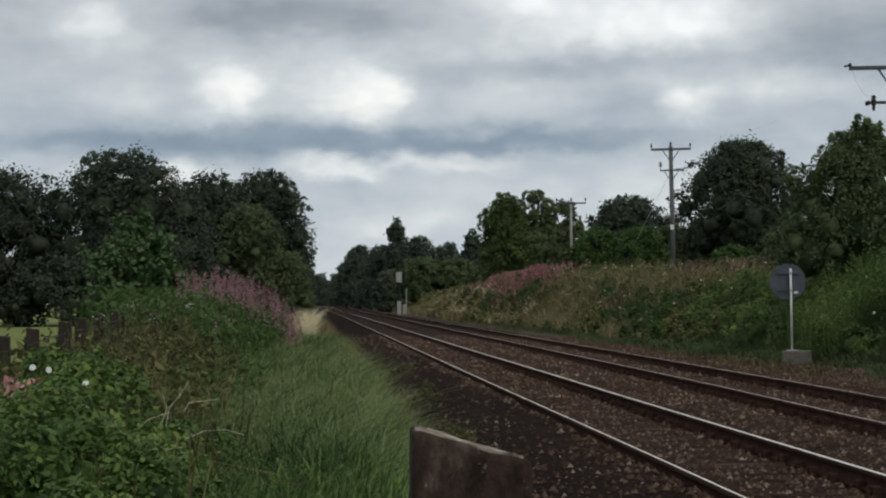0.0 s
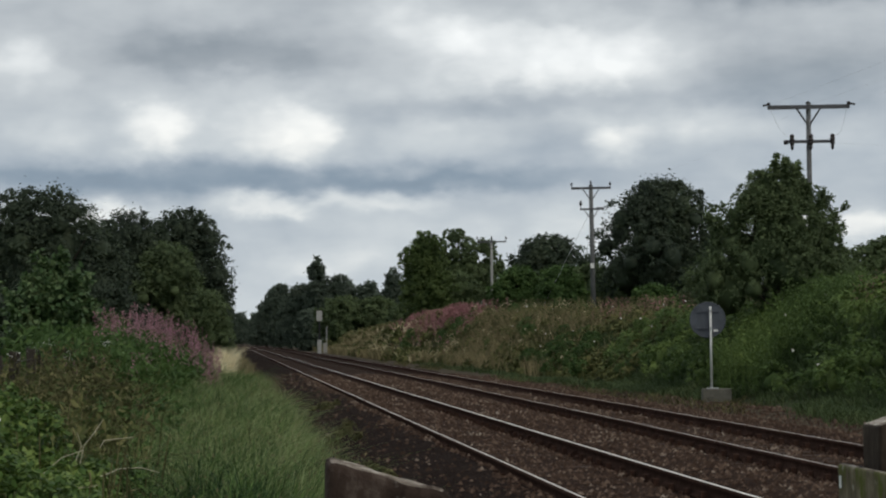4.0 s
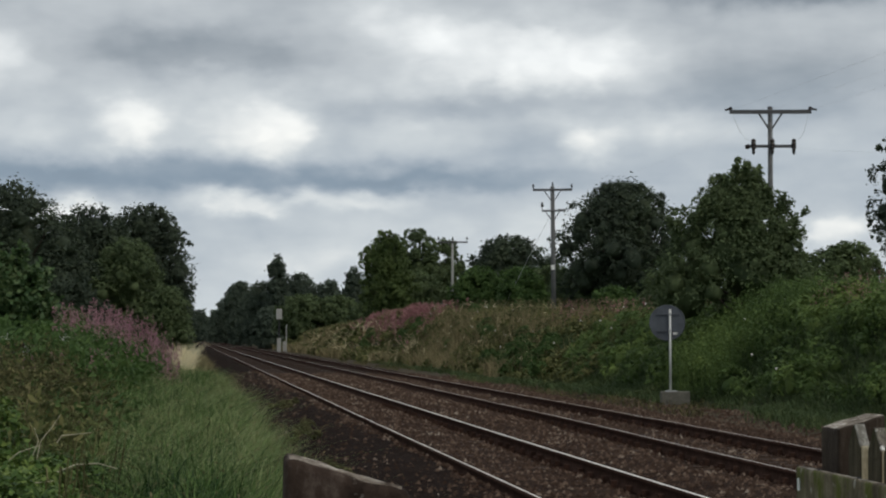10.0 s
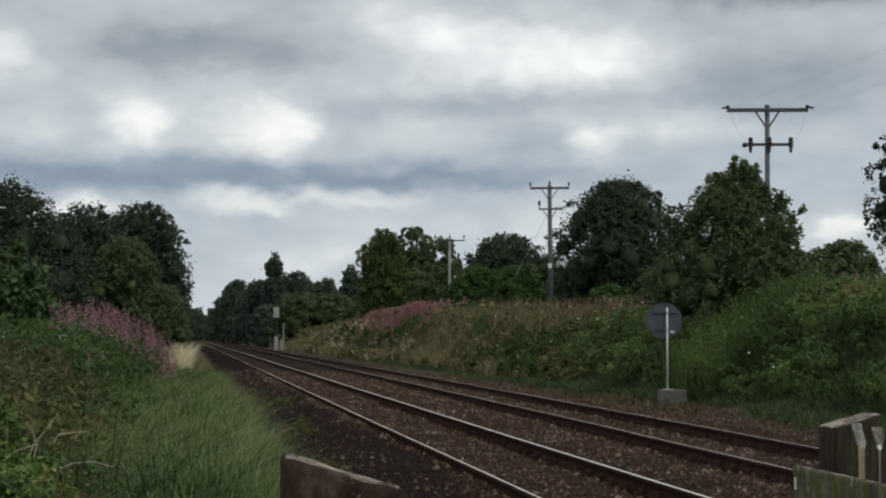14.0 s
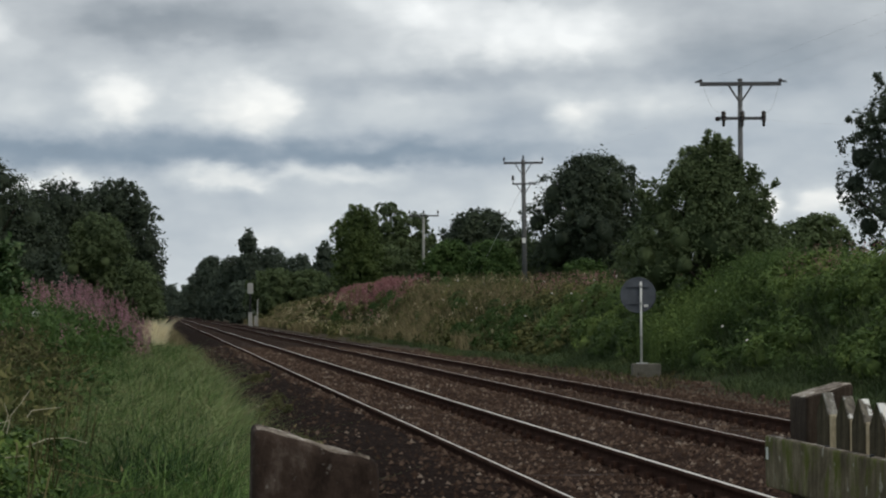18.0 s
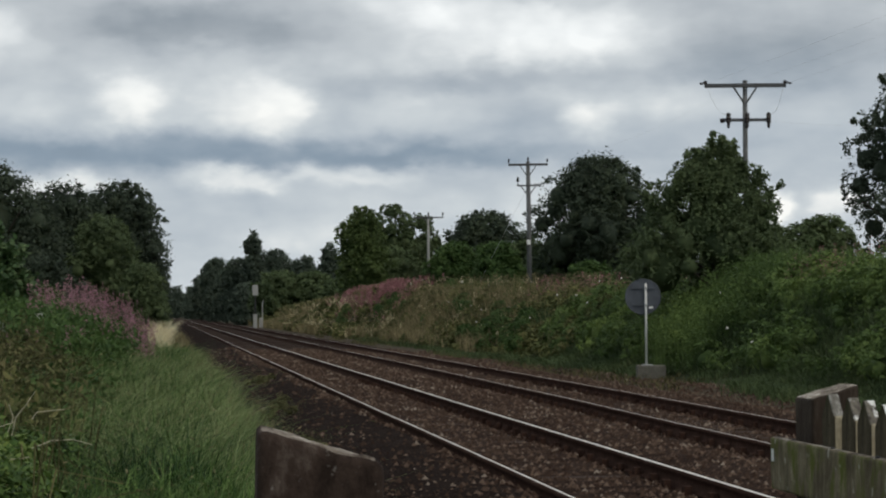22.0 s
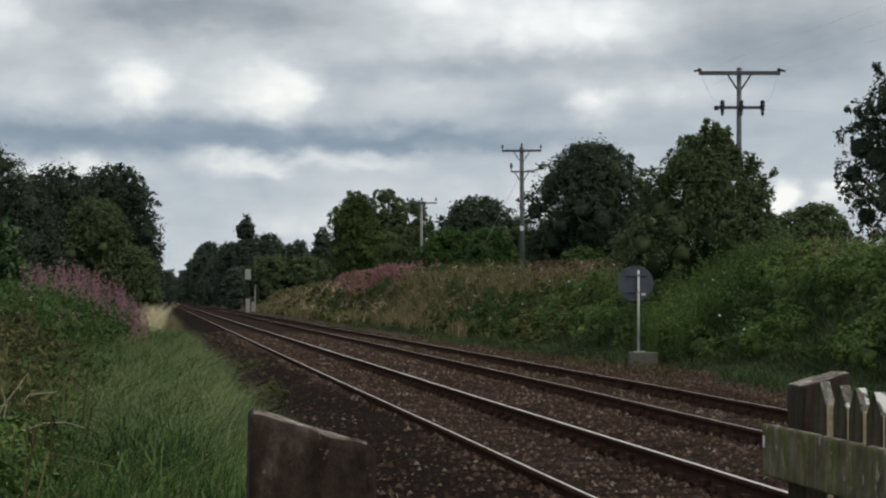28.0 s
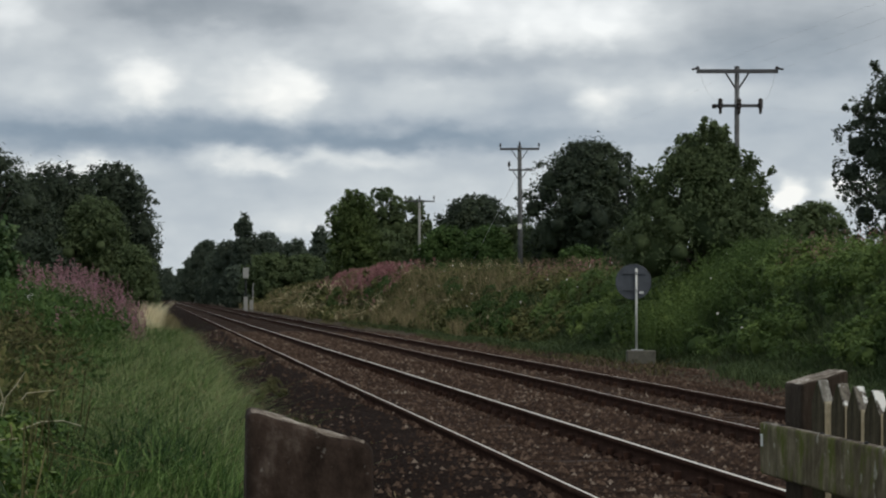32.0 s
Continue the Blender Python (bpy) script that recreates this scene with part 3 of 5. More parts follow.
# ---- timber beside the crossing ----
def rough_block(x0, x1, y0, y1, z0, zl, zr, cuts=10, wear=0.004, seed=1, back_drop=0.0, round_off=0.008):
    """An upright timber whose top slants from zl to zr, with worn edges."""
    bm = bmesh.new()
    bmesh.ops.create_cube(bm, size=1)
    for v in bm.verts:
        u, w, h = v.co.x + 0.5, v.co.y + 0.5, v.co.z + 0.5
        top = zl + (zr - zl) * u - back_drop * w
        v.co = Vector((x0 + u * (x1 - x0), y0 + w * (y1 - y0), z0 if h < 0.5 else top))
    bmesh.ops.bevel(bm, geom=bm.edges[:], offset=round_off, segments=3, affect="EDGES", profile=0.5)
    bmesh.ops.subdivide_edges(bm, edges=[e for e in bm.edges if e.calc_length() > 0.05], cuts=cuts, use_grid_fill=True)
    for v in bm.verts:
        q = v.co * 14 + Vector((seed, 0, 0))
        v.co += Vector((noise.noise(q), noise.noise(q + Vector((7, 0, 0))), noise.noise(q * 1.4 + Vector((0, 9, 0))))) * wear
    return bm


def top_slots(ob, limit=0.8):
    """The second material on faces that look up."""
    for p in ob.data.polygons:
        p.material_index = 1 if p.normal.z > limit else 0
        p.use_smooth = True


def gate_post():
    ob = part("gate_post", rough_block(0.156, 0.369, 3.5, 3.61, -0.05, 1.430, 1.366, 10, 0.006, 2, 0.0, 0.018), [M["post_wood"], M["post_cut"]])
    top_slots(ob)
    tagged(ob, "thick weathered brown timber post with a slanted top", "post")


def picket(h=0.62):
    """A pale with a pointed top; the cut faces keep their white paint."""
    w, t = 0.036, 0.0128
    bm = bmesh.new()
    prof = [(-w, 0), (w, 0), (w, h - 0.052), (0.004, h), (-0.004, h), (-w, h - 0.052)]
    rows = [[bm.verts.new((sx * t, y, z)) for y, z in prof] for sx in (-1, 1)]
    bm.faces.new(rows[0][::-1])
    bm.faces.new(rows[1])
    k = len(prof)
    for i in range(k):
        bm.faces.new((rows[0][i], rows[0][(i + 1) % k], rows[1][(i + 1) % k], rows[1][i]))
    bmesh.ops.recalc_face_normals(bm, faces=bm.faces[:])
    bmesh.ops.bevel(bm, geom=bm.edges[:], offset=0.0022, segments=1, affect="EDGES")
    return bm


def picket_fence():
    fence = thing("picket_fence", pose(0.022, 0, 0), "mossy timber picket fence with white-painted picket tips", "fence")
    p = part("post", rough_block(1.519, 1.636, 4.84, 4.98, -0.1, 1.405, 1.44, 9, 0.003, 5), [M["dark_timber"], M["post_cut"]], fence, "square post with a slanted weathered top")
    top_slots(p)
    r = part("rail", rough_block(1.478, 1.504, 1.6, 5.06, 1.175, 1.303, 1.303, 8, 0.003, 8), [M["fence_wood"], M["post_cut"]], fence, "green mossy horizontal board")
    top_slots(r)
    r2 = part("rail", rough_block(1.478, 1.504, 1.6, 5.06, 0.45, 0.57, 0.57, 6, 0.003, 9), [M["fence_wood"], M["post_cut"]], fence)
    top_slots(r2)
    me = None
    rng = random.Random(2)
    for i in range(24):
        if me is None:
            ob = part("picket", picket(1.36), [M["picket_wood"], M["picket_paint"], M["lit_picket_edge"]], fence)
            me = ob.data
            # Edges towards -y take the pale lit colour, broad faces the darker shaded one.
            for q in me.polygons:
                q.material_index = 1 if q.normal.z > 0.3 else 2 if q.normal.y < -0.8 else 0
        else:
            ob = new("picket", me)
            ob.parent = fence
        if i == 0:
            ob.data = me.copy()
            ob.data.materials[1] = M["picket_bare"]
        ob.matrix_basis = pose(1.537 + rng.uniform(-0.004, 0.004), 4.73 - 0.118 * i, 0.056 + rng.uniform(-0.008, 0.006), rng.uniform(-0.8, 0.8), 0, 7 + rng.uniform(-2, 2))
    bm = box(1.4755, 1.4785, 5.025, 5.04, 1.245, 1.275, 0.001)
    part("tag", bm, M["plate"], fence, "small white tag on the board's end")
    for y in (4.9, 4.6, 4.3, 4.0):
        part("bolt", lathe([(0.006, -0.002), (0.006, 0.003), (0.003, 0.005)], 8, None, (1.49, y, 1.302)), M["dark_iron"], fence)


gate_post()
picket_fence()


def field_fence():
    """Old posts along the meadow, with wire."""
    fence = thing("field_fence", Matrix(), "old dark timber posts of a wire fence along the meadow", "fence")
    rng = random.Random(9)
    me, tops = None, []
    for i in range(14):
        y = 15.95 + 2.3 * i
        if me is None:
            ob = part("post", rough_block(-0.07, 0.07, -0.06, 0.06, -0.3, 1.30, 1.28, 5, 0.008, 4), M["fence_post"], fence)
            me = ob.data
        else:
            ob = new("post", me)
            ob.parent = fence
        lift = float(np.interp(y, [15, 20.6, 29.5, 50], [0.03, 0.08, 0.22, 0.3])) + rng.uniform(-0.02, 0.02)
        ob.matrix_basis = pose(-3.0 + rng.uniform(-0.05, 0.05), y, lift, rng.uniform(-2, 2), rng.uniform(-3, 3), rng.uniform(-10, 10))
        tops.append((-2.93, y, lift))
    for h in (0.5, 0.85, 1.15):
        part("fence_wire", tube([(x, y, z + h) for x, y, z in tops], [0.003] * len(tops), 4), M["dark_iron"], fence)


field_fence()


# ---- railway signs and signals ----
def disc_sign():
    sign = thing("round_sign", pose(11.75, 50.0, 0.0, 0, 0, -10), "back of a round grey trackside sign on a thin steel post", "sign")
    part("concrete_base", box(-0.26, 0.44, -0.3, 0.3, -0.4, 0.27, 0.025), M["concrete"], sign, "pale concrete block")
    part("foot_plate", box(-0.14, 0.14, -0.12, 0.12, 0.27, 0.295, 0.004), M["galv"], sign)
    part("post", tube([(-0.02, 0, 0.28), (-0.02, 0, 2.28)], [0.028, 0.028], 12), M["post_paint"], sign, "thin pale grey post", True)
    disc = bmesh.new()
    tube([(-0.085, 0.05, 1.95), (-0.085, 0.062, 1.95)], [0.43, 0.43], 40, disc)
    d = part("disc", disc, M["sign_back"], sign, "dark blue-grey back of a round plate")
    rim = bmesh.new()
    k, major, minor = 40, 0.43, 0.012
    rings = []
    for i in range(k):
        a = 2 * math.pi * i / k
        rings.append([rim.verts.new((-0.085 + (major + minor * math.cos(b)) * math.cos(a), 0.056 + minor * math.sin(b) * 1.4, 1.95 + (major + minor * math.cos(b)) * math.sin(a))) for b in (0, 1.57, 3.14, 4.71)])
    for i in range(k):
        for j in range(4):
            rim.faces.new((rings[i][j], rings[(i + 1) % k][j], rings[(i + 1) % k][(j + 1) % 4], rings[i][(j + 1) % 4]))
    part("rim", rim, M["sign_back"], d)
    for z in (1.75, 2.16):
        part("bracket", box(-0.36, 0.2, 0.018, 0.05, z - 0.018, z + 0.018, 0.003), M["sign_back"], sign)
        part("clamp", tube([(-0.02, 0, z - 0.025), (-0.02, 0, z + 0.025)], [0.043, 0.043], 12), M["galv"], sign)
    part("label_plate", box(0.05, 0.16, 0.03, 0.045, 1.66, 1.72, 0.003), M["plate"], sign, "small white label")


def colour_signal():
    s = thing("line_signal", pose(9.95, 228.0, -0.1), "pale grey signal seen from behind beside the track", "signal")
    part("post", tube([(0, 0, 0), (0, 0, 4.0)], [0.085, 0.075], 12), M["dark_iron"], s)
    part("head", box(-0.31, 0.31, -0.2, 0.12, 3.6, 4.75, 0.05), M["signal_grey"], s, "pale grey back of the signal head")
    hood = tube([(0, 0.12, 4.4), (0, 0.5, 4.37)], [0.14, 0.14], 12)
    part("hood", hood, M["dark_iron"], s)
    part("equipment_case", box(-0.24, 0.2, -0.45, -0.05, 0, 1.5, 0.02), M["signal_grey"], s, "pale grey upright equipment case")
    part("case_lid", box(-0.27, 0.23, -0.48, -0.02, 1.5, 1.56, 0.01), M["signal_grey"], s)
    part("case_door", box(-0.2, 0.16, -0.462, -0.452, 0.08, 1.44, 0.003), M["signal_grey"], s)
    t = thing("telephone_post", pose(10.75, 228.5, -0.1), "thin grey post with a box beside the signal", "post")
    part("post", tube([(0, 0, 0), (0, 0, 2.8), (0.12, 0, 3.05)], [0.06, 0.055, 0.045], 10), M["signal_grey"], t)
    part("box", box(-0.38, -0.06, -0.2, 0.05, 0.1, 1.2, 0.03), M["signal_grey"], t)


disc_sign()
colour_signal()


# ---- overhead line ----
def insulator(bm, at, s=1.0, down=False):
    k = -1 if down else 1
    prof = [(0.012, 0.0), (0.012, 0.1), (0.05, 0.1), (0.055, 0.125), (0.03, 0.14), (0.05, 0.165), (0.05, 0.18), (0.025, 0.2), (0.035, 0.235), (0.012, 0.25)]
    lathe([(r * s, k * z * s) for r, z in prof], 8, bm, at)


def pole_body(pole, h, top_r=0.09, foot_r=0.14, wood="pole_wood"):
    part("shaft", tube([(0, 0, -0.5), (0.01, 0, h * 0.5), (0, 0, h)], [foot_r, (foot_r + top_r) / 2, top_r], 14), M[wood], pole, "round weathered timber shaft", True)
    part("cap", lathe([(top_r + 0.012, h), (top_r + 0.012, h + 0.025), (0.02, h + 0.06)], 12), M["arm_steel"], pole)


def crossarm(pole, z, half, left=None, thick=0.06):
    return part("crossarm", box(-(left or half), half, -0.16, -0.09, z - thick, z + thick, 0.008), M["arm_steel"], pole, "grey horizontal crossarm")


def braces(pole, z, out, down):
    for s in (-1, 1):
        part("brace", tube([(s * out, -0.13, z - 0.05), (s * 0.05, -0.11, z - down)], [0.028, 0.028], 6), M["arm_steel"], pole)


def pole_near():
    z0 = float(ground_z(17.1, 60))
    h = 8.38 - z0
    pole = thing("power_pole", pose(17.1, 60.0, z0, 0, 0.4, -12), "timber power pole with a wide crossarm and a lower fused arm", "pole", "power poles")
    pole_body(pole, h, 0.07, 0.085)
    crossarm(pole, h - 0.12, 1.2)
    braces(pole, h - 0.12, 0.34, 0.5)
    for x in (-1.17, 1.17):
        b = bmesh.new()
        lathe([(0.03, 0), (0.06, 0.03), (0.055, 0.08), (0.02, 0.1)], 8, b, (x, -0.125, h - 0.07))
        tube([(x, -0.12, h - 0.03), (x + (0.16 if x > 0 else -0.16), -0.3, h - 0.08)], [0.035, 0.03], 6, b)
        part("insulator", b, M["insulator"], pole)
    part("fuse_arm", box(-0.62, 0.68, -0.17, -0.1, h - 1.19, h - 1.10, 0.008), M["arm_steel"], pole, "shorter lower arm")
    for x in (-0.5, 0.05, 0.68):
        b = bmesh.new()
        lathe([(0.02, -0.26), (0.05, -0.2), (0.045, -0.12), (0.075, -0.06), (0.06, 0), (0.08, 0.05), (0.06, 0.1), (0.075, 0.16), (0.03, 0.21)], 8, b, (x, -0.2, h - 1.14))
        part("fuse", b, M["insulator"], pole, "dark hanging fuse")
    for x, fx in ((-1.17, -0.5), (0.0, 0.05), (1.17, 0.68)):
        a, e = Vector((x * 0.97, -0.13, h - 0.08)), Vector((fx, -0.22, h - 0.95))
        part("jumper_wire", tube([a.lerp(e, t) + Vector((0, -0.12, -0.34)) * (4 * t * (1 - t)) for t in (0, 0.2, 0.4, 0.6, 0.8, 1)], [0.004] * 6, 5), M["wire"], pole, "thin slack connecting wire")
    b = tube([(-0.62, -0.13, h - 1.15), (-0.74, -0.13, h - 1.17)], [0.075, 0.06], 8)
    part("end_fitting", b, M["insulator"], pole)
    return pole


def pole_middle():
    z0 = float(ground_z(22.1, 125))
    h = 10.85 - z0
    pole = thing("power_pole", pose(22.1, 125.0, z0, 0, -0.3, -8), "tall timber power pole with two crossarms and pin insulators", "pole", "power poles")
    pole_body(pole, h - 0.15, 0.12, 0.16)
    crossarm(pole, h - 0.32, 1.2, thick=0.07)
    braces(pole, h - 0.32, 0.5, 0.72)
    for x in (-1.17, 0.0, 1.17):
        b = bmesh.new()
        insulator(b, (x, -0.125, h - 0.3 + (0.1 if x == 0 else 0)), 1.35)
        part("insulator", b, M["insulator"], pole)
    part("lower_arm", box(-0.68, 0.78, -0.2, -0.13, h - 1.65, h - 1.55, 0.008), M["arm_steel"], pole)
    part("lower_arm", box(0.3, 1.05, -0.2, -0.13, h - 1.54, h - 1.5, 0.008), M["arm_steel"], pole)
    braces(pole, h - 1.6, 0.42, 0.62)
    b = bmesh.new()
    insulator(b, (-0.64, -0.16, h - 1.55), 1.9)
    part("insulator", b, M["insulator"], pole)
    part("notice_plate", box(-0.13, 0.09, -0.2, -0.185, h - 5.2, h - 4.9, 0.004), M["plate"], pole, "small yellowed warning plate")
    part("stay_wire", tube([(-0.1, 0, h - 1.8), (-3.4, 2.5, 0)], [0.010, 0.010], 5), M["wire"], pole)
    return pole


def pole_far():
    z0 = float(ground_z(21.97, 173))
    h = 9.7 - z0
    pole = thing("power_pole", pose(21.97, 173.0, z0, 0, 0.5, -6), "distant pale timber power pole with one crossarm", "pole", "power poles")
    pole_body(pole, h, 0.09, 0.13, "pale_pole")
    crossarm(pole, h - 0.2, 1.25, thick=0.06)
    braces(pole, h - 0.2, 0.4, 0.6)
    for x in (-1.2, 0.0, 1.2):
        b = bmesh.new()
        insulator(b, (x, -0.125, h - 0.15), 1.6)
        part("insulator", b, M["insulator"], pole)


pole_near()
pole_middle()
pole_far()


def overhead_wires():
    """Slack cables from pole to pole, and on beyond the near pole."""
    def run(a, b, sag, r):
        a, b = Vector(a), Vector(b)
        pts = [a.lerp(b, t) - Vector((0, 0, 4 * sag * t * (1 - t))) for t in (i / 14 for i in range(15))]
        ob = part("power_cable", tube(pts, [r * 0.42] * 15, 5), M["wire"])
        tagged(ob, "thin dark overhead cable slung between poles", "cable", "overhead cables")
    for x in (-1.17, 0.0, 1.17):
        run((22.1 + x, 125, 10.75), (21.97 + x, 173, 9.7), 0.5, 0.003)
        run((17.1 + x, 60, 8.3), (19.5 + x * 0.9, -8, 9.8), 0.4, 0.0035)
    run((17.1, 60, 8.3), (22.1, 125, 10.75), 0.6, 0.003)
    run((17.78, 59.9, 7.2), (40.0, 66.0, 7.8), 0.3, 0.0035)


overhead_wires()


# ---- plants ----
def blades(name, x, y, z, height, width, lean, mat, r, parent=None, bend=0.5, wind=0.0):
    """Curved grass blades, three faces each."""
    n = len(x)
    a, d = r.uniform(0, 2 * np.pi, n), r.uniform(0, 2 * np.pi, n)
    h = height * r.uniform(0.6, 1.15, n)
    ln = h * lean * r.uniform(0.2, 1.4, n)
    dx, dy = np.cos(d) * ln + wind * h, np.sin(d) * ln
    wx, wy = np.cos(a) * width / 2, np.sin(a) * width / 2
    base = np.stack([x, y, z], 1)
    mid = base + np.stack([dx * (1 - bend), dy * (1 - bend), h * 0.62], 1)
    tip = base + np.stack([dx * 1.6, dy * 1.6, h * (1.0 - 0.3 * lean)], 1)
    w = np.stack([wx, wy, 0 * wx], 1)
    v = np.stack([base - w, base + w, mid - w * 0.8, mid + w * 0.8, tip], 1).reshape(-1, 3)
    f = (np.array([(0, 1, 3), (0, 3, 2), (2, 3, 4)])[None] + 5 * np.arange(n)[:, None, None]).reshape(-1, 3)
    return put_mesh(name, v, f, mat, parent)


def leaf_arrays(c, size, r, up=0.5, out=None, aspect=0.6):
    """Pointed leaves round the points c: rhombs with a slight fold."""
    n = len(c)
    nrm = r.normal(size=(n, 3))
    nrm /= np.linalg.norm(nrm, axis=1)[:, None] + 1e-9
    nrm[:, 2] += up
    if out is not None:
        nrm += out
    nrm /= np.linalg.norm(nrm, axis=1)[:, None] + 1e-9
    t = np.cross(nrm, r.normal(size=(n, 3)))
    t /= np.linalg.norm(t, axis=1)[:, None] + 1e-9
    b = np.cross(nrm, t)
    s = (size * r.uniform(0.6, 1.3, n))[:, None] if np.ndim(size) else size * r.uniform(0.6, 1.3, (n, 1))
    v = np.stack([c - t * s, c + b * s * aspect - nrm * s * 0.15 - t * s * 0.15, c + t * s, c - b * s * aspect - nrm * s * 0.15 - t * s * 0.15], 1).reshape(-1, 3)
    f = (np.array([(0, 1, 2), (0, 2, 3)])[None] + 4 * np.arange(n)[:, None, None]).reshape(-1, 3)
    return v, f


def joined(*pieces):
    vs, fs, k = [], [], 0
    for v, f in pieces:
        vs.append(v)
        fs.append(f + k)
        k += len(v)
    return np.concatenate(vs), np.concatenate(fs)


def lump():
    bm = bmesh.new()
    bmesh.ops.create_icosphere(bm, subdivisions=2, radius=1.0)
    v = np.array([p.co[:] for p in bm.verts])
    f = np.array([[p.index for p in q.verts] for q in bm.faces])
    bm.free()
    return v, f


LUMP_V, LUMP_F = lump()


def crown_arrays(lobes, leaves, size, r, core=0.72, per=16, fluff=0.26):
    """Sprays of leaves over a heap of lobes (x, y, z, radius), with a lumpy leafy heart in each."""
    L = np.array(lobes)
    weight = np.maximum(L[:, 3], 0.13 * L[:, 3].max()) ** 1.8
    m = max(1, leaves // per)
    k = r.choice(len(L), m, p=weight / weight.sum())
    d = r.normal(size=(m, 3))
    d /= np.linalg.norm(d, axis=1)[:, None]
    d[:, 2] = np.where(d[:, 2] < -0.35, -d[:, 2], d[:, 2])
    c = L[k, :3] + d * (L[k, 3] * (0.78 + 0.30 * r.random(m)))[:, None]
    inside = np.zeros(m, bool)
    for i, (x, y, z, q) in enumerate(L):
        inside |= (np.linalg.norm(c - (x, y, z), axis=1) < 0.62 * q) & (k != i)
    c, d, q = c[~inside], d[~inside], L[k[~inside], 3]
    j = np.repeat(np.arange(len(c)), per)
    wide = (np.maximum(fluff * q, 1.8 * size) * r.uniform(0.6, 1.3, len(q)))[j]
    off = r.normal(size=(len(j), 3)) * 0.62
    off -= d[j] * (0.5 * np.sum(off * d[j], 1))[:, None]
    pieces = [leaf_arrays(c[j] + off * wide[:, None], size, r, 0.55, d[j] * 0.9)]
    # leafy hearts: lumpy closed forms under the leaves
    L = L[L[:, 3] > 0.3 * L[:, 3].max()]
    n = len(L)
    v = LUMP_V[None] * r.uniform(0.70, 1.14, (n, len(LUMP_V), 1)) * (L[:, 3] * core)[:, None, None] + L[:, None, :3]
    f = LUMP_F[None] + len(LUMP_V) * np.arange(n)[:, None, None]
    pieces.append((v.reshape(-1, 3), f.reshape(-1, 3)))
    return joined(*pieces)


def girth_at(shape, rel):
    """Half width of a crown, from 0 to 1, at a part of its height."""
    if shape == "cone":
        return max(0.10, (1 - rel) ** 0.62) * min(1.0, 0.8 + rel * 1.5)
    if shape == "haw":
        return (1.04 - 0.85 * rel) * min(1.0, (1.08 - rel) / 0.25)
    if shape == "tall":
        return max(0.12, (1 - rel ** 2.2)) * min(1.0, 0.72 + 1.2 * rel)
    if shape == "heap":
        return math.sqrt(max(0.02, 1 - rel ** 2))
    if rel < 0.34:
        return 0.80 + 0.20 * math.sin(rel / 0.34 * math.pi / 2)
    return max(0.02, 1 - ((rel - 0.34) / 0.66) ** 2.1) ** 0.68


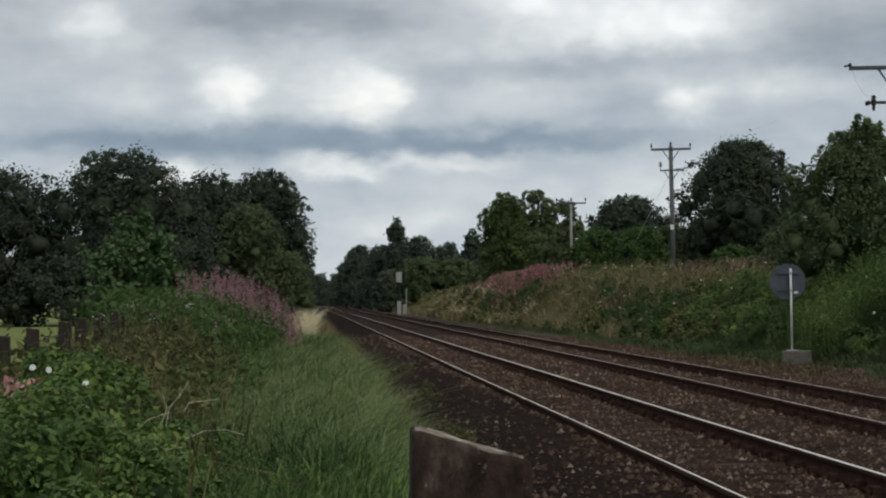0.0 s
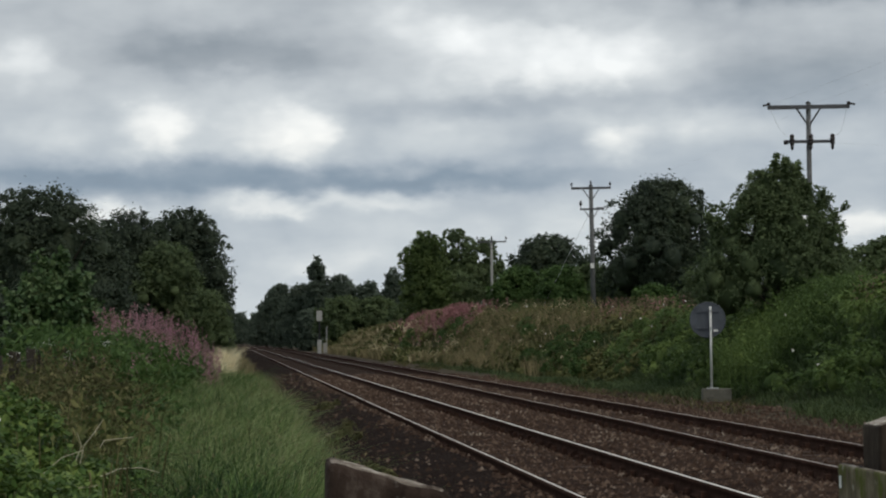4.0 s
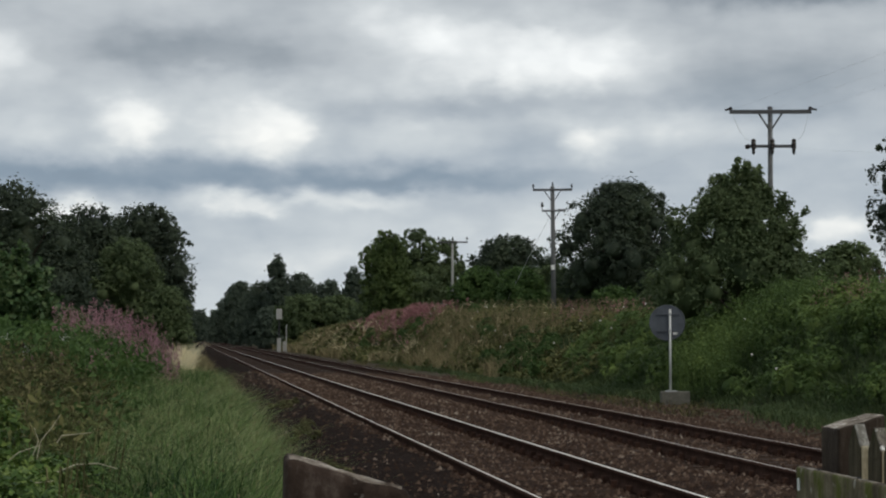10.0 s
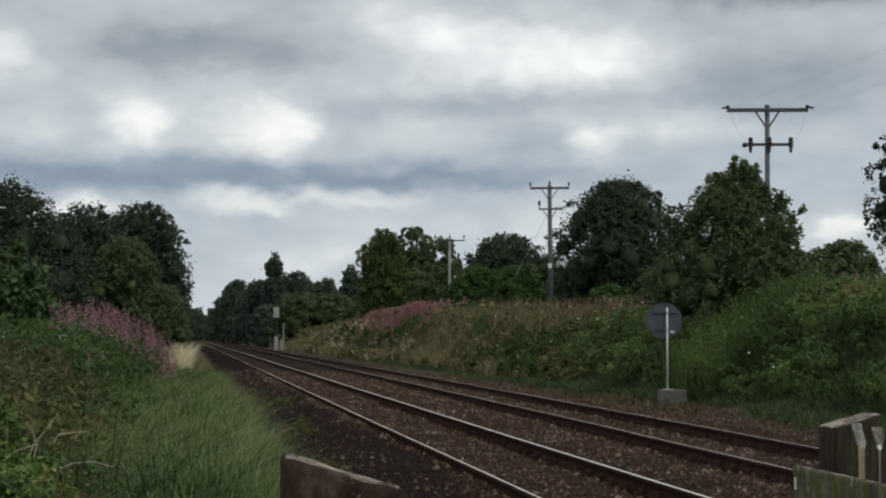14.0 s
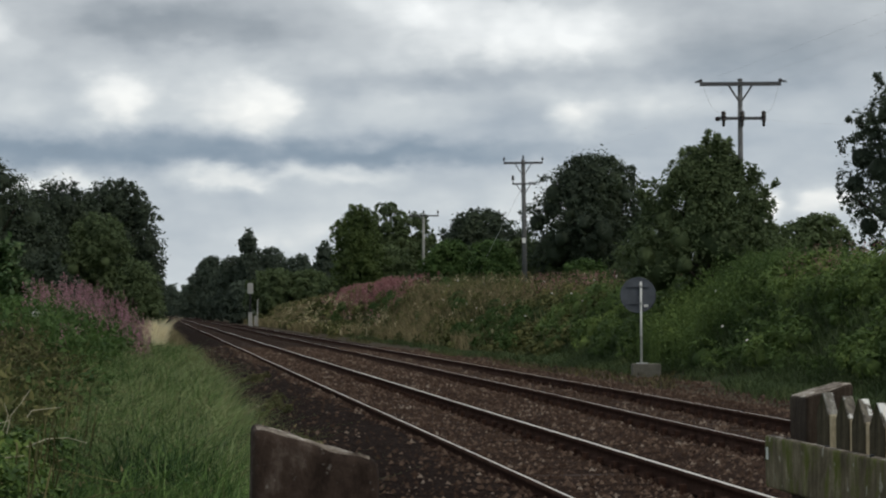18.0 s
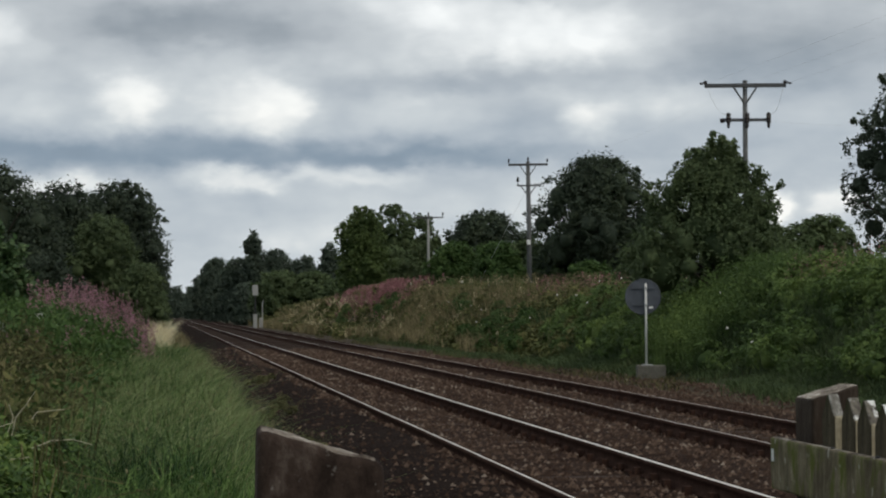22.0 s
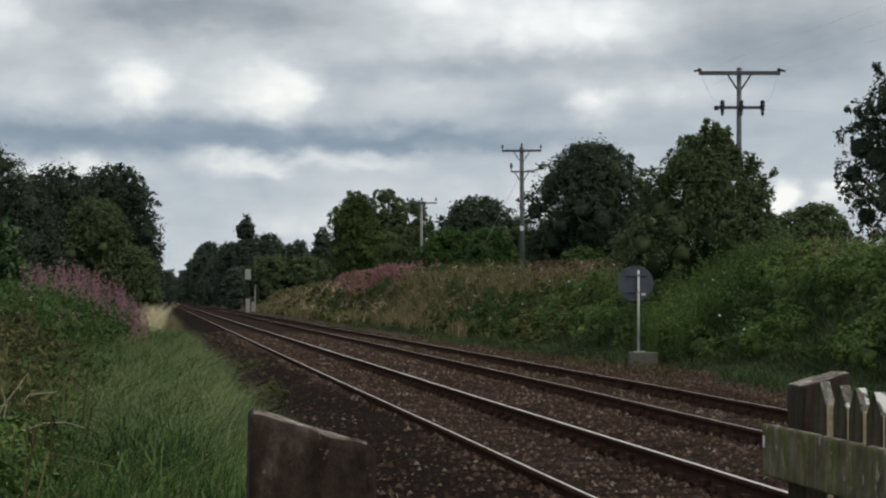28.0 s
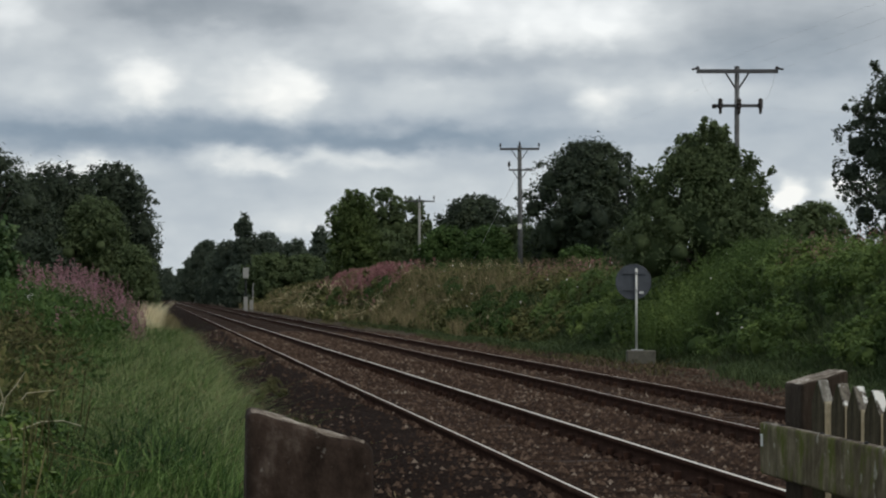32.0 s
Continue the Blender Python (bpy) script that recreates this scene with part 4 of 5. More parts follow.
def make_tree(name, x, y, top, width, mat, label, seed, leaves=6000, leaf=0.2, shape="round", skirt=0.25, lobes=16, base=None, category="tree", depth=None, ragged=0.0, open_crown=0.0, shoots=0):
    """A tapered trunk with limbs, and a crown of lobes; top is its height over the rails' level, width its spread across the line."""
    r = np.random.default_rng(seed)
    z0 = float(ground_z(x, y)) if base is None else base
    h = top - z0
    tree = thing(name, pose(x, y, z0), label, category)
    lows, squash = h * skirt, (depth or width) / width
    tall = h - lows
    lobes = int(lobes * 2.2)
    lo = []
    for i in range(lobes):
        rel = 0.06 + 0.90 * ((i + 0.5) / lobes) ** 0.92
        g = girth_at(shape, rel)
        rad = min(width, tall) * r.uniform(0.075, 0.17) * (0.7 + 0.3 * g)
        reach = max(0.0, g * width / 2 - rad * 0.8) * r.uniform(0.74, 1.10)
        a = i * 2.39996 + r.uniform(-0.3, 0.3)
        zc = min(lows + tall * rel, h - rad * 0.9)
        lo.append((math.cos(a) * reach, math.sin(a) * reach * squash, zc, rad))
    for rel in (0.14, 0.3, 0.46, 0.62, 0.78) if not open_crown else (0.3, 0.55):
        g = girth_at(shape, rel) * width / 2 * (0.72 - open_crown)
        g = min(g, tall * 0.32)
        spread = max(0.0, girth_at(shape, rel) * width / 2 - g * 1.25)
        for k in range(3):
            a = k * 2.1 + rel * 9
            lo.append((math.cos(a) * spread, math.sin(a) * spread * squash, min(lows + tall * rel, h - g), g))
    extra = []
    for i in range(int(ragged * 1.6)):
        b = lo[r.integers(lobes)]
        d = r.normal(size=3) * 0.6 + np.array([b[0], b[1], 0.4 * b[2]]) / (0.5 * width)
        d[2] = abs(d[2]) * 0.8 + 0.1
        d /= np.linalg.norm(d)
        q = b[3] * r.uniform(0.25, 0.55)
        out = 0.88 + 0.25 * r.random()
        extra.append((b[0] + d[0] * b[3] * out, b[1] + d[1] * b[3] * out, min(h - q * 0.4, b[2] + d[2] * b[3] * out), q))
    for i in range(shoots):
        b = lo[int(lobes * (0.35 + 0.64 * r.random()))]
        d = np.array([b[0] / width, b[1] / width, 0.0]) * 1.2 + r.normal(size=3) * 0.25
        d[2] = abs(d[2]) + 0.55
        d /= np.linalg.norm(d)
        for s in (0.9, 1.15, 1.4, 1.65, 1.9, 2.15):
            extra.append((b[0] + d[0] * b[3] * s, b[1] + d[1] * b[3] * s, b[2] + d[2] * b[3] * s, b[3] * (0.29 - 0.10 * s)))
    v, f = crown_arrays(lo + extra, int(leaves * 2.35), leaf * 0.93, r, 0.52)
    put_mesh("crown", v, f, mat, tree)
    bm = tube([(0, 0, -0.4), (0.03 * h, 0, lows), (0.0, 0.02 * h, h * 0.55), (0, 0, h * 0.8)], [h * 0.035, h * 0.026, h * 0.016, h * 0.005], 9)
    for i in range(10):
        a, b, c, q = lo[int(i * lobes / 10)]
        s = Vector((0.02 * h, 0, lows * 0.9 + tall * 0.05 * i))
        e = Vector((a, b, c))
        tube([s, s.lerp(e, 0.5) + Vector((0, 0, -0.03 * h)), e], [h * 0.012, h * 0.008, h * 0.003], 6, bm)
    part("trunk", bm, M["bark"], tree)
    return tree


# trees left of the line, behind the meadow
make_tree("oak_tree", -22.5, 150, 11.3, 15.0, M["oak"], "dark broad oak behind the meadow", 11, 12000, 0.16, "round", 0.08, 20, depth=9, ragged=12)
make_tree("oak_tree", -13.0, 150, 12.35, 14.0, M["oak"], "large dark oak with a rounded crown by the meadow", 12, 15000, 0.16, "round", 0.06, 26, depth=9, ragged=18)
make_tree("oak_tree", -7.6, 162, 11.4, 10.2, M["oak"], "dark oak among its neighbours by the line", 13, 9000, 0.16, "round", 0.05, 16, ragged=8)
make_tree("oak_tree", -3.4, 170, 12.1, 9.6, M["oak"], "tall dark oak overhanging the line", 14, 15000, 0.15, "round", 0.04, 26, ragged=18)
make_tree("ash_tree", -4.4, 158, 8.8, 7.2, M["ash"], "greener tree before the dark oaks", 15, 10000, 0.13, "round", 0.03, 20, ragged=10)
make_tree("hawthorn_bush", -1.4, 150, 5.2, 4.6, M["ash"], "rounded dark green bush beside the line", 16, 4500, 0.12, "heap", 0.0, 14, category="bush", ragged=4)
make_tree("hawthorn_bush", -8.5, 146, 5.4, 8.5, M["oak"], "dark hedge bush under the oaks", 17, 5500, 0.17, "heap", 0.0, 16, category="bush", ragged=6)
make_tree("hawthorn_bush", -16.5, 144, 4.9, 10.0, M["oak"], "dark hedge bush at the meadow's edge", 18, 5500, 0.18, "heap", 0.0, 16, category="bush", ragged=6)
make_tree("hawthorn_bush", -25.5, 143, 4.9, 11.0, M["oak"], "dark hedge bush at the end of the meadow", 19, 5500, 0.18, "heap", 0.0, 16, category="bush", ragged=6)
make_tree("elder_bush", -5.0, 60, 3.7, 3.1, M["elder"], "green elder bush behind the pink willowherb", 20, 7000, 0.105, "round", 0.0, 18, category="bush", ragged=34, shoots=14)
make_tree("elder_bush", -3.4, 62, 2.5, 1.9, M["bush_green"], "low green bush beside the elder", 21, 3200, 0.065, "heap", 0.0, 10, category="bush", ragged=8)

# trees right of the line
make_tree("hawthorn_tree", 15.05, 56, 5.98, 6.6, M["ash"], "hawthorn tree with ragged twigs before the power pole", 31, 23000, 0.055, "haw", 0.05, 34, depth=3.8, ragged=90, shoots=34)
make_tree("hawthorn_bush", 15.9, 57, 4.3, 2.6, M["ash"], "low skirt of hawthorn beside the tree", 30, 6000, 0.055, "heap", 0.05, 12, category="bush", ragged=14)
make_tree("oak_tree", 27.5, 130, 11.3, 9.0, M["oak"], "round dark oak behind the cutting", 32, 19000, 0.12, "round", 0.02, 30, ragged=20)
make_tree("oak_tree", 28.8, 75, 10.7, 6.8, M["oak"], "tall dark oak standing on the bank", 33, 17000, 0.085, "round", 0.1, 26, ragged=20, open_crown=0.08, shoots=10)
make_tree("ash_tree", 42.0, 130, 7.5, 6.6, M["ash"], "small green tree behind the bank", 34, 3600, 0.17, "round", 0.05, 12, ragged=6)
make_tree("ash_tree", 37.5, 128, 7.0, 5.4, M["ash"], "low green tree between oak and hawthorn", 35, 3600, 0.17, "round", 0.03, 12)
make_tree("ash_tree", 46.5, 122, 7.2, 6.0, M["oak"], "low dark tree at the end of the bank", 36, 3600, 0.17, "round", 0.03, 12)
make_tree("birch_tree", 17.9, 188, 11.2, 5.6, M["birch"], "fresh green birch with a rounded upright crown", 37, 9000, 0.14, "round", 0.02, 20, ragged=14)
make_tree("ash_tree", 21.8, 200, 11.9, 6.0, M["ash"], "loose ash tree with gaps in its crown", 38, 6600, 0.17, "round", 0.15, 16, ragged=16, open_crown=0.16)
make_tree("ash_tree", 25.0, 202, 11.0, 5.0, M["ash"], "open-crowned ash beside its neighbour", 39, 4400, 0.17, "round", 0.12, 13, ragged=12, open_crown=0.2)
make_tree("hazel_bush", 21.5, 196, 7.7, 8.0, M["ash"], "dense lower growth beneath the ashes", 40, 4800, 0.17, "heap", 0.0, 16, category="bush", ragged=6)
make_tree("oak_tree", 29.6, 190, 10.7, 9.6, M["oak"], "dark flat-topped oak beyond the poles", 41, 6500, 0.19, "round", 0.15, 20, ragged=10)
make_tree("hazel_bush", 20.6, 128, 5.7, 4.0, M["bush_green"], "broad green hazel bush on the bank", 42, 5200, 0.12, "heap", 0.0, 16, category="bush", ragged=10)
make_tree("hazel_bush", 19.4, 138, 6.2, 4.6, M["bush_green"], "rounded green hazel beyond the willowherb", 49, 5200, 0.12, "heap", 0.0, 16, category="bush", ragged=8)
make_tree("hazel_bush", 23.0, 142, 6.3, 5.6, M["bush_green"], "green hazel bush below the pole", 43, 5200, 0.13, "heap", 0.0, 16, category="bush", ragged=8)
make_tree("hazel_bush", 24.6, 131, 5.0, 5.4, M["ash"], "dark bush at the foot of the oak", 44, 4600, 0.14, "heap", 0.0, 16, category="bush")
make_tree("hazel_bush", 24.0, 136, 6.2, 5.6, M["ash"], "dark bush between the pole and the oak", 50, 4600, 0.13, "heap", 0.0, 14, category="bush", ragged=6)
make_tree("hazel_bush", 28.0, 118, 4.3, 6.0, M["ash"], "low dark bush behind the bank", 45, 4600, 0.14, "heap", 0.0, 16, category="bush")
make_tree("hazel_bush", 33.0, 118, 5.0, 6.5, M["oak"], "dark bush filling the gap beside the oak", 48, 4600, 0.14, "heap", 0.0, 16, category="bush")
make_tree("hazel_bush", 19.6, 95, 3.9, 3.0, M["bush_green"], "low dull green shrub on the bank", 46, 3600, 0.09, "heap", 0.0, 10, category="bush", ragged=6)
make_tree("hazel_bush", 19.0, 66, 3.7, 3.6, M["ash"], "dark bush beside the hawthorn", 47, 3600, 0.08, "heap", 0.0, 12, category="bush", ragged=6)

# far trees along the line: place, height of the top, spread
FAR = [(12.85, 300, 13.3, 4.2), (16.3, 304, 10.6, 8.6), (20.4, 302, 9.9, 6.0), (23.0, 290, 11.4, 3.8), (25.8, 285, 10.3, 5.5), (10.4, 305, 9.6, 5.0),
       (9.3, 380, 11.3, 5.8), (7.6, 430, 9.8, 5.2), (6.6, 480, 7.6, 4.4), (14.4, 262, 6.8, 7.6), (18.8, 262, 6.6, 7.6), (22.4, 250, 6.4, 6.5), (11.0, 285, 5.6, 5.0), (8.75, 350, 8.0, 4.6), (9.9, 335, 8.8, 4.4)]
LEFT = [(3.6, 640, 9.6, 9.0), (-2.4, 420, 12.0, 9.0), (-3.6, 300, 10.0, 8.0), (-2.6, 230, 7.8, 6.4), (8.4, 560, 8.6, 8.0)]
# Beyond 280 m the leaf colour has the haze of distance in it.
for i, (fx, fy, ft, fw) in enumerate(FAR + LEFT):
    make_tree("distant_tree" if fy > 280 else "tree", fx, fy, ft, fw, M["hazed_leaf"] if fy > 280 else M["ash"], "distant dark green tree along the line" if fy > 280 else "dark green tree above the cutting", 60 + i, 4200, 0.22, "round", {12.85: 0.1, 9.3: 0.5}.get(fx, 0.0), 14, ragged=10, open_crown=0.2 if fx == 9.3 else 0.0)


def hedgerow():
    """Woodland that closes the distance all round."""
    r = np.random.default_rng(77)
    lo = []
    for a in np.arange(-180, 180, 2.2):
        d = 620 + 60 * math.sin(a * 0.3)
        if abs(a) < 2.2:
            d = 900
        if -35 < a < 45:
            d += 120
        x, y = d * math.sin(radians(a)), d * math.cos(radians(a))
        q = r.uniform(8, 13)
        lo.append((x, y, float(ground_z(x, y)) + q * 0.3, q))
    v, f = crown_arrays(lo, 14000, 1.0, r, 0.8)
    tagged(put_mesh("far_woods", v, f, M["hazed_leaf"]), "far belt of woodland round the fields", "woods", kind="stuff")


hedgerow()


def scatter(r, n, x0, x1, y0, y1, near=1.0):
    y = y0 + (y1 - y0) * r.random(n) ** near
    return r.uniform(x0, x1, n), y


def verge():
    """Long grass on the near side of the ballast."""
    r = np.random.default_rng(21)
    m = 3300
    tx, ty = scatter(r, m, -2.7, 1.3, 7.5, 66, 1.45)
    edge = 1.2 + 0.16 * wavy(tx * 0, ty * 2.2, 0.7) + 0.06 * r.normal(size=m)
    k = (tx < edge - 0.35 * smoothstep(14, 9, ty)) & ~((tx < -0.8) & (ty < 15.5) & (r.random(m) < 0.7))
    tx, ty = tx[k], ty[k]
    per = 52
    t = np.repeat(np.arange(len(tx)), per)
    a, q = r.uniform(0, 2 * np.pi, len(t)), r.random(len(t)) ** 0.7
    spread = 0.19 + 0.0014 * ty[t]
    x, y = tx[t] + np.cos(a) * q * spread, ty[t] + np.sin(a) * q * spread
    tuft = (0.45 + 1.05 * r.random(len(tx)) ** 1.3)[t] * (0.34 + 0.24 * smoothstep(1.25, 0.2, tx))[t] * (0.92 + 0.25 * wavy(tx * 1.8, ty * 1.5, 2.0))[t]
    tuft *= 1.12
    pale = (r.random(len(tx)) < 0.03 + 0.36 * smoothstep(14, 28, ty) + 0.4 * smoothstep(0.55, 1.1, tx) * smoothstep(11, 16, ty))[t]
    for name, k, mat, text in (("long_grass", ~pale, M["grass"], "long green verge grass in leaning tufts beside the ballast"), ("pale_long_grass", pale, M["light_grass"], "paler flowering grass tufts in the verge")):
        ob = blades(name, x[k], y[k], ground_z(x[k], y[k]) - 0.02, (tuft * (1.15 - 0.45 * q))[k], 0.005 + 0.00020 * y[k], 0.6, mat, r, wind=0.10)
        tagged(ob, text, "grass", kind="stuff")
    x, y = scatter(r, 12500, -2.6, 1.05, 14.0, 66, 1.1)
    ob = blades("flowering_grass", x, y, ground_z(x, y), 0.68 + 0.16 * wavy(x * 1.6, y * 1.3, 3), 0.005 + 0.00018 * y, 0.5, M["light_grass"], r, wind=0.25)
    tagged(ob, "pale green flowering grass stems above the tufts", "grass", kind="stuff")
    x, y = scatter(r, 3200, -2.4, 1.2, 9, 60, 1.1)
    ob = blades("seeding_grass", x, y, ground_z(x, y), 0.62 + 0.1 * wavy(x, y, 3), 0.004 + 0.00016 * y, 0.35, M["dry_grass"], r, wind=0.18)
    tagged(ob, "straw-coloured seeding grass stalks in the verge", "grass", kind="stuff")
    # seed heads on the stalks
    k = r.random(len(x)) < 0.55
    c = np.stack([x[k] + r.normal(size=k.sum()) * 0.06 + 0.1, y[k], ground_z(x[k], y[k]) + r.uniform(0.5, 0.72, k.sum())], 1)
    v, f = leaf_arrays(c, 0.022, r, 0.0, None, 0.25)
    tagged(put_mesh("grass_seed_heads", v, f, M["dry_grass"]), "pale feathery seed heads", "grass", kind="stuff")
    # the bleached tuft beside the line, farther on
    x, y = r.normal(-0.06, 0.22, 3400), r.normal(70, 2.4, 3400)
    ob = blades("bleached_grass_tuft", x, y, ground_z(x, y), 0.2 + 1.2 * np.exp(-((x + 0.18) / 0.19) ** 2), 0.026, 0.26, M["pale_grass"], r, wind=0.08)
    tagged(ob, "tuft of bleached straw-coloured grass beside the ballast", "grass", kind="stuff")
    x, y = scatter(r, 7000, -2.5, 1.1, 76, 140)
    ob = blades("far_verge_grass", x, y, ground_z(x, y), 0.6, 0.04, 0.4, M["dry_grass"], r)
    tagged(ob, "dry grass along the far verge", "grass", kind="stuff")


verge()


def trodden_grass():
    """Short grass where one stands beside the line."""
    r = np.random.default_rng(23)
    x, y = scatter(r, 26000, -7.0, 1.1, -9, 8.5)
    k = x < 0.75 + 0.1 * wavy(x * 0, y * 2, 0.3)
    x, y = x[k], y[k]
    ob = blades("short_grass", x, y, ground_z(x, y) - 0.01, 0.09 + 0.16 * smoothstep(5, 9, y) + 0.2 * smoothstep(-2.5, -5, x), 0.007, 0.6, M["grass"], r)
    tagged(ob, "short trodden grass beside the fence", "grass", kind="stuff")
    x, y = scatter(r, 9000, -16, -5.0, -9, 40)
    ob = blades("meadow_grass", x, y, ground_z(x, y) - 0.01, 0.25, 0.014, 0.5, M["light_grass"], r)
    tagged(ob, "light green meadow grass behind the fence", "grass", kind="stuff")


trodden_grass()


def cess_weeds():
    """Low dark weeds that have come up at the edge of the stones."""
    r = np.random.default_rng(29)
    for cx, cy, n, w in ((1.95, 35.0, 9, 0.32), (1.75, 24.0, 5, 0.2), (2.1, 47.0, 6, 0.3)):
        lo = []
        for i in range(n):
            x, y, q = cx + w * 0.6 * r.normal(), cy + 3 * w * r.normal(), r.uniform(0.06, 0.13)
            lo.append((x, y, float(ballast_z(x, y)) + q * 0.4, q))
        v, f = crown_arrays(lo, 1500, 0.022, r, 0.5)
        tagged(put_mesh("weed_clump", v, f, M["brown_weed"]), "low dark withered weeds at the edge of the ballast", "weeds", kind="stuff")


cess_weeds()


def bramble_patch():
    r = np.random.default_rng(31)
    lo = []
    for i in range(46):
        x, y = r.uniform(-2.9, -0.85), r.uniform(9.0, 17.0)
        top = 1.04 - 0.42 * smoothstep(-1.5, -0.75, x) - 0.12 * smoothstep(12.5, 9.5, y) + 0.13 * r.normal()
        q = r.uniform(0.22, 0.36)
        lo.append((x, y, max(0.15, top - q), q))
    v, f = crown_arrays(lo, 46000, 0.027, r, 0.45)
    ob = put_mesh("bramble_patch", v, f, M["bramble"])
    tagged(ob, "tangled green bramble bush in the verge", "bramble", kind="stuff")
    # under-leaves and arching canes
    canes = bmesh.new()
    for i in range(130):
        x, y = r.uniform(-2.7, -0.6), r.uniform(9.5, 20)
        z = float(ground_z(x, y))
        d, l = r.uniform(0, 6.28), r.uniform(0.3, 0.7)
        h = r.uniform(0.5, 1.05)
        tube([(x, y, z), (x + math.cos(d) * l * 0.4, y + math.sin(d) * l * 0.4, z + h), (x + math.cos(d) * l, y + math.sin(d) * l, z + h * r.uniform(0.75, 1.1))], [0.006, 0.005, 0.003], 5, canes)
    tagged(part("bramble_canes", canes, M["brown_weed"]), "thin brown arching canes", "canes", kind="stuff")
    # white trumpets of bindweed and dog roses
    for i, (x, y, z) in enumerate([(-1.678, 12.5, 1.275), (-1.584, 12.5, 1.26), (-1.363, 12.5, 1.175), (-1.264, 12.4, 0.617), (-1.626, 12.3, 0.692), (-1.388, 12.3, 0.643), (-1.5, 11.6, 0.86), (-1.75, 12.0, 0.95)]):
        b = bmesh.new()
        lathe([(0.004, -0.03), (0.006, -0.012), (0.014, 0.0), (0.021, 0.004)], 10, b)
        fl = part("bindweed_flower", b, M["white_petal"])
        fl.matrix_world = pose(x, y, z, 60 + 20 * math.sin(i * 2.1), 0, 40 * math.sin(i * 1.7))
        tagged(fl, "white trumpet flower of bindweed on the brambles", "flower", "bindweed flowers")
    c = np.array([(-1.76, 12.4, 1.165)]) + r.normal(size=(70, 3)) * (0.06, 0.1, 0.028)
    v, f = leaf_arrays(c, 0.022, r, 0.8)
    tagged(put_mesh("dog_rose_blossom", v, f, M["rose_petal"]), "cluster of pale pink blossom on the brambles", "flower", kind="stuff")


bramble_patch()


def dead_stalks():
    """Pale broken stalks that stand out of the grass."""
    shapes = [[(-1.725, 12.2, 0.826), (-1.635, 12.2, 0.973), (-1.495, 12.2, 1.173)], [(-1.25, 13.5, 0.6), (-1.217, 13.5, 0.77), (-1.07, 13.5, 0.896), (-0.931, 13.5, 0.941)],
              [(-1.0, 14.0, 0.6), (-0.992, 14.0, 0.813), (-0.964, 14.0, 0.946), (-0.895, 14.0, 1.028), (-0.837, 14.0, 1.115)], [(-1.03, 14.0, 0.6), (-1.022, 14.0, 0.833), (-0.979, 14.0, 0.946), (-1.008, 14.0, 1.03)],
              [(-0.92, 15.0, 0.88), (-0.888, 15.0, 0.93), (-0.786, 15.0, 0.94), (-0.681, 15.0, 0.951)], [(-0.8, 13.0, 0.8), (-0.681, 13.0, 0.847), (-0.547, 13.0, 0.852), (-0.434, 13.0, 0.818)],
              [(-0.96, 13.0, 0.732), (-0.812, 13.0, 0.747)], [(-1.214, 12.0, 0.6), (-1.213, 12.0, 0.87)]]
    for s in shapes:
        ob = part("dead_stalk", tube(s, np.linspace(0.0038, 0.0022, len(s)).tolist(), 6), M["straw"])
        tagged(ob, "pale dry broken stalk in the verge", "stalk", "dead stalks")


dead_stalks()


def weed_stand(name, r, x, y, height, leaves, leaf, mat, stalk_mat, label, z=None, spread=0.10):
    """Upright weeds: thin stalks with leaves along them."""
    n = len(x)
    z = ground_z(x, y) if z is None else z
    h = height * r.uniform(0.7, 1.12, n)
    ob = blades(name + "_stalks", x, y, z, h / 0.9, 0.010 + 0.0001 * y, 0.12, stalk_mat, r)
    tagged(ob, "upright stalks of " + label, "weeds", kind="stuff")
    k = np.repeat(np.arange(n), leaves)
    t = r.random(len(k)) ** 0.8
    c = np.stack([x[k] + r.normal(size=len(k)) * spread, y[k] + r.normal(size=len(k)) * spread, z[k] + h[k] * (0.12 + 0.9 * t)], 1)
    v, f = leaf_arrays(c, leaf, r, 0.2, None, 0.42)
    tagged(put_mesh(name, v, f, mat), label, "weeds", kind="stuff")


def flower_spikes(name, r, x, y, z, low, high, petals, size, mat, label, spread=0.05):
    n = len(x)
    k = np.repeat(np.arange(n), petals)
    t = r.random(len(k))
    lo, hi = low[k], high[k]
    c = np.stack([x[k] + r.normal(size=len(k)) * spread * (1.15 - t), y[k] + r.normal(size=len(k)) * spread, z[k] + lo + (hi - lo) * t], 1)
    v, f = leaf_arrays(c, size, r, 0.3, None, 0.55)
    tagged(put_mesh(name, v, f, mat), label, "flower", kind="stuff")


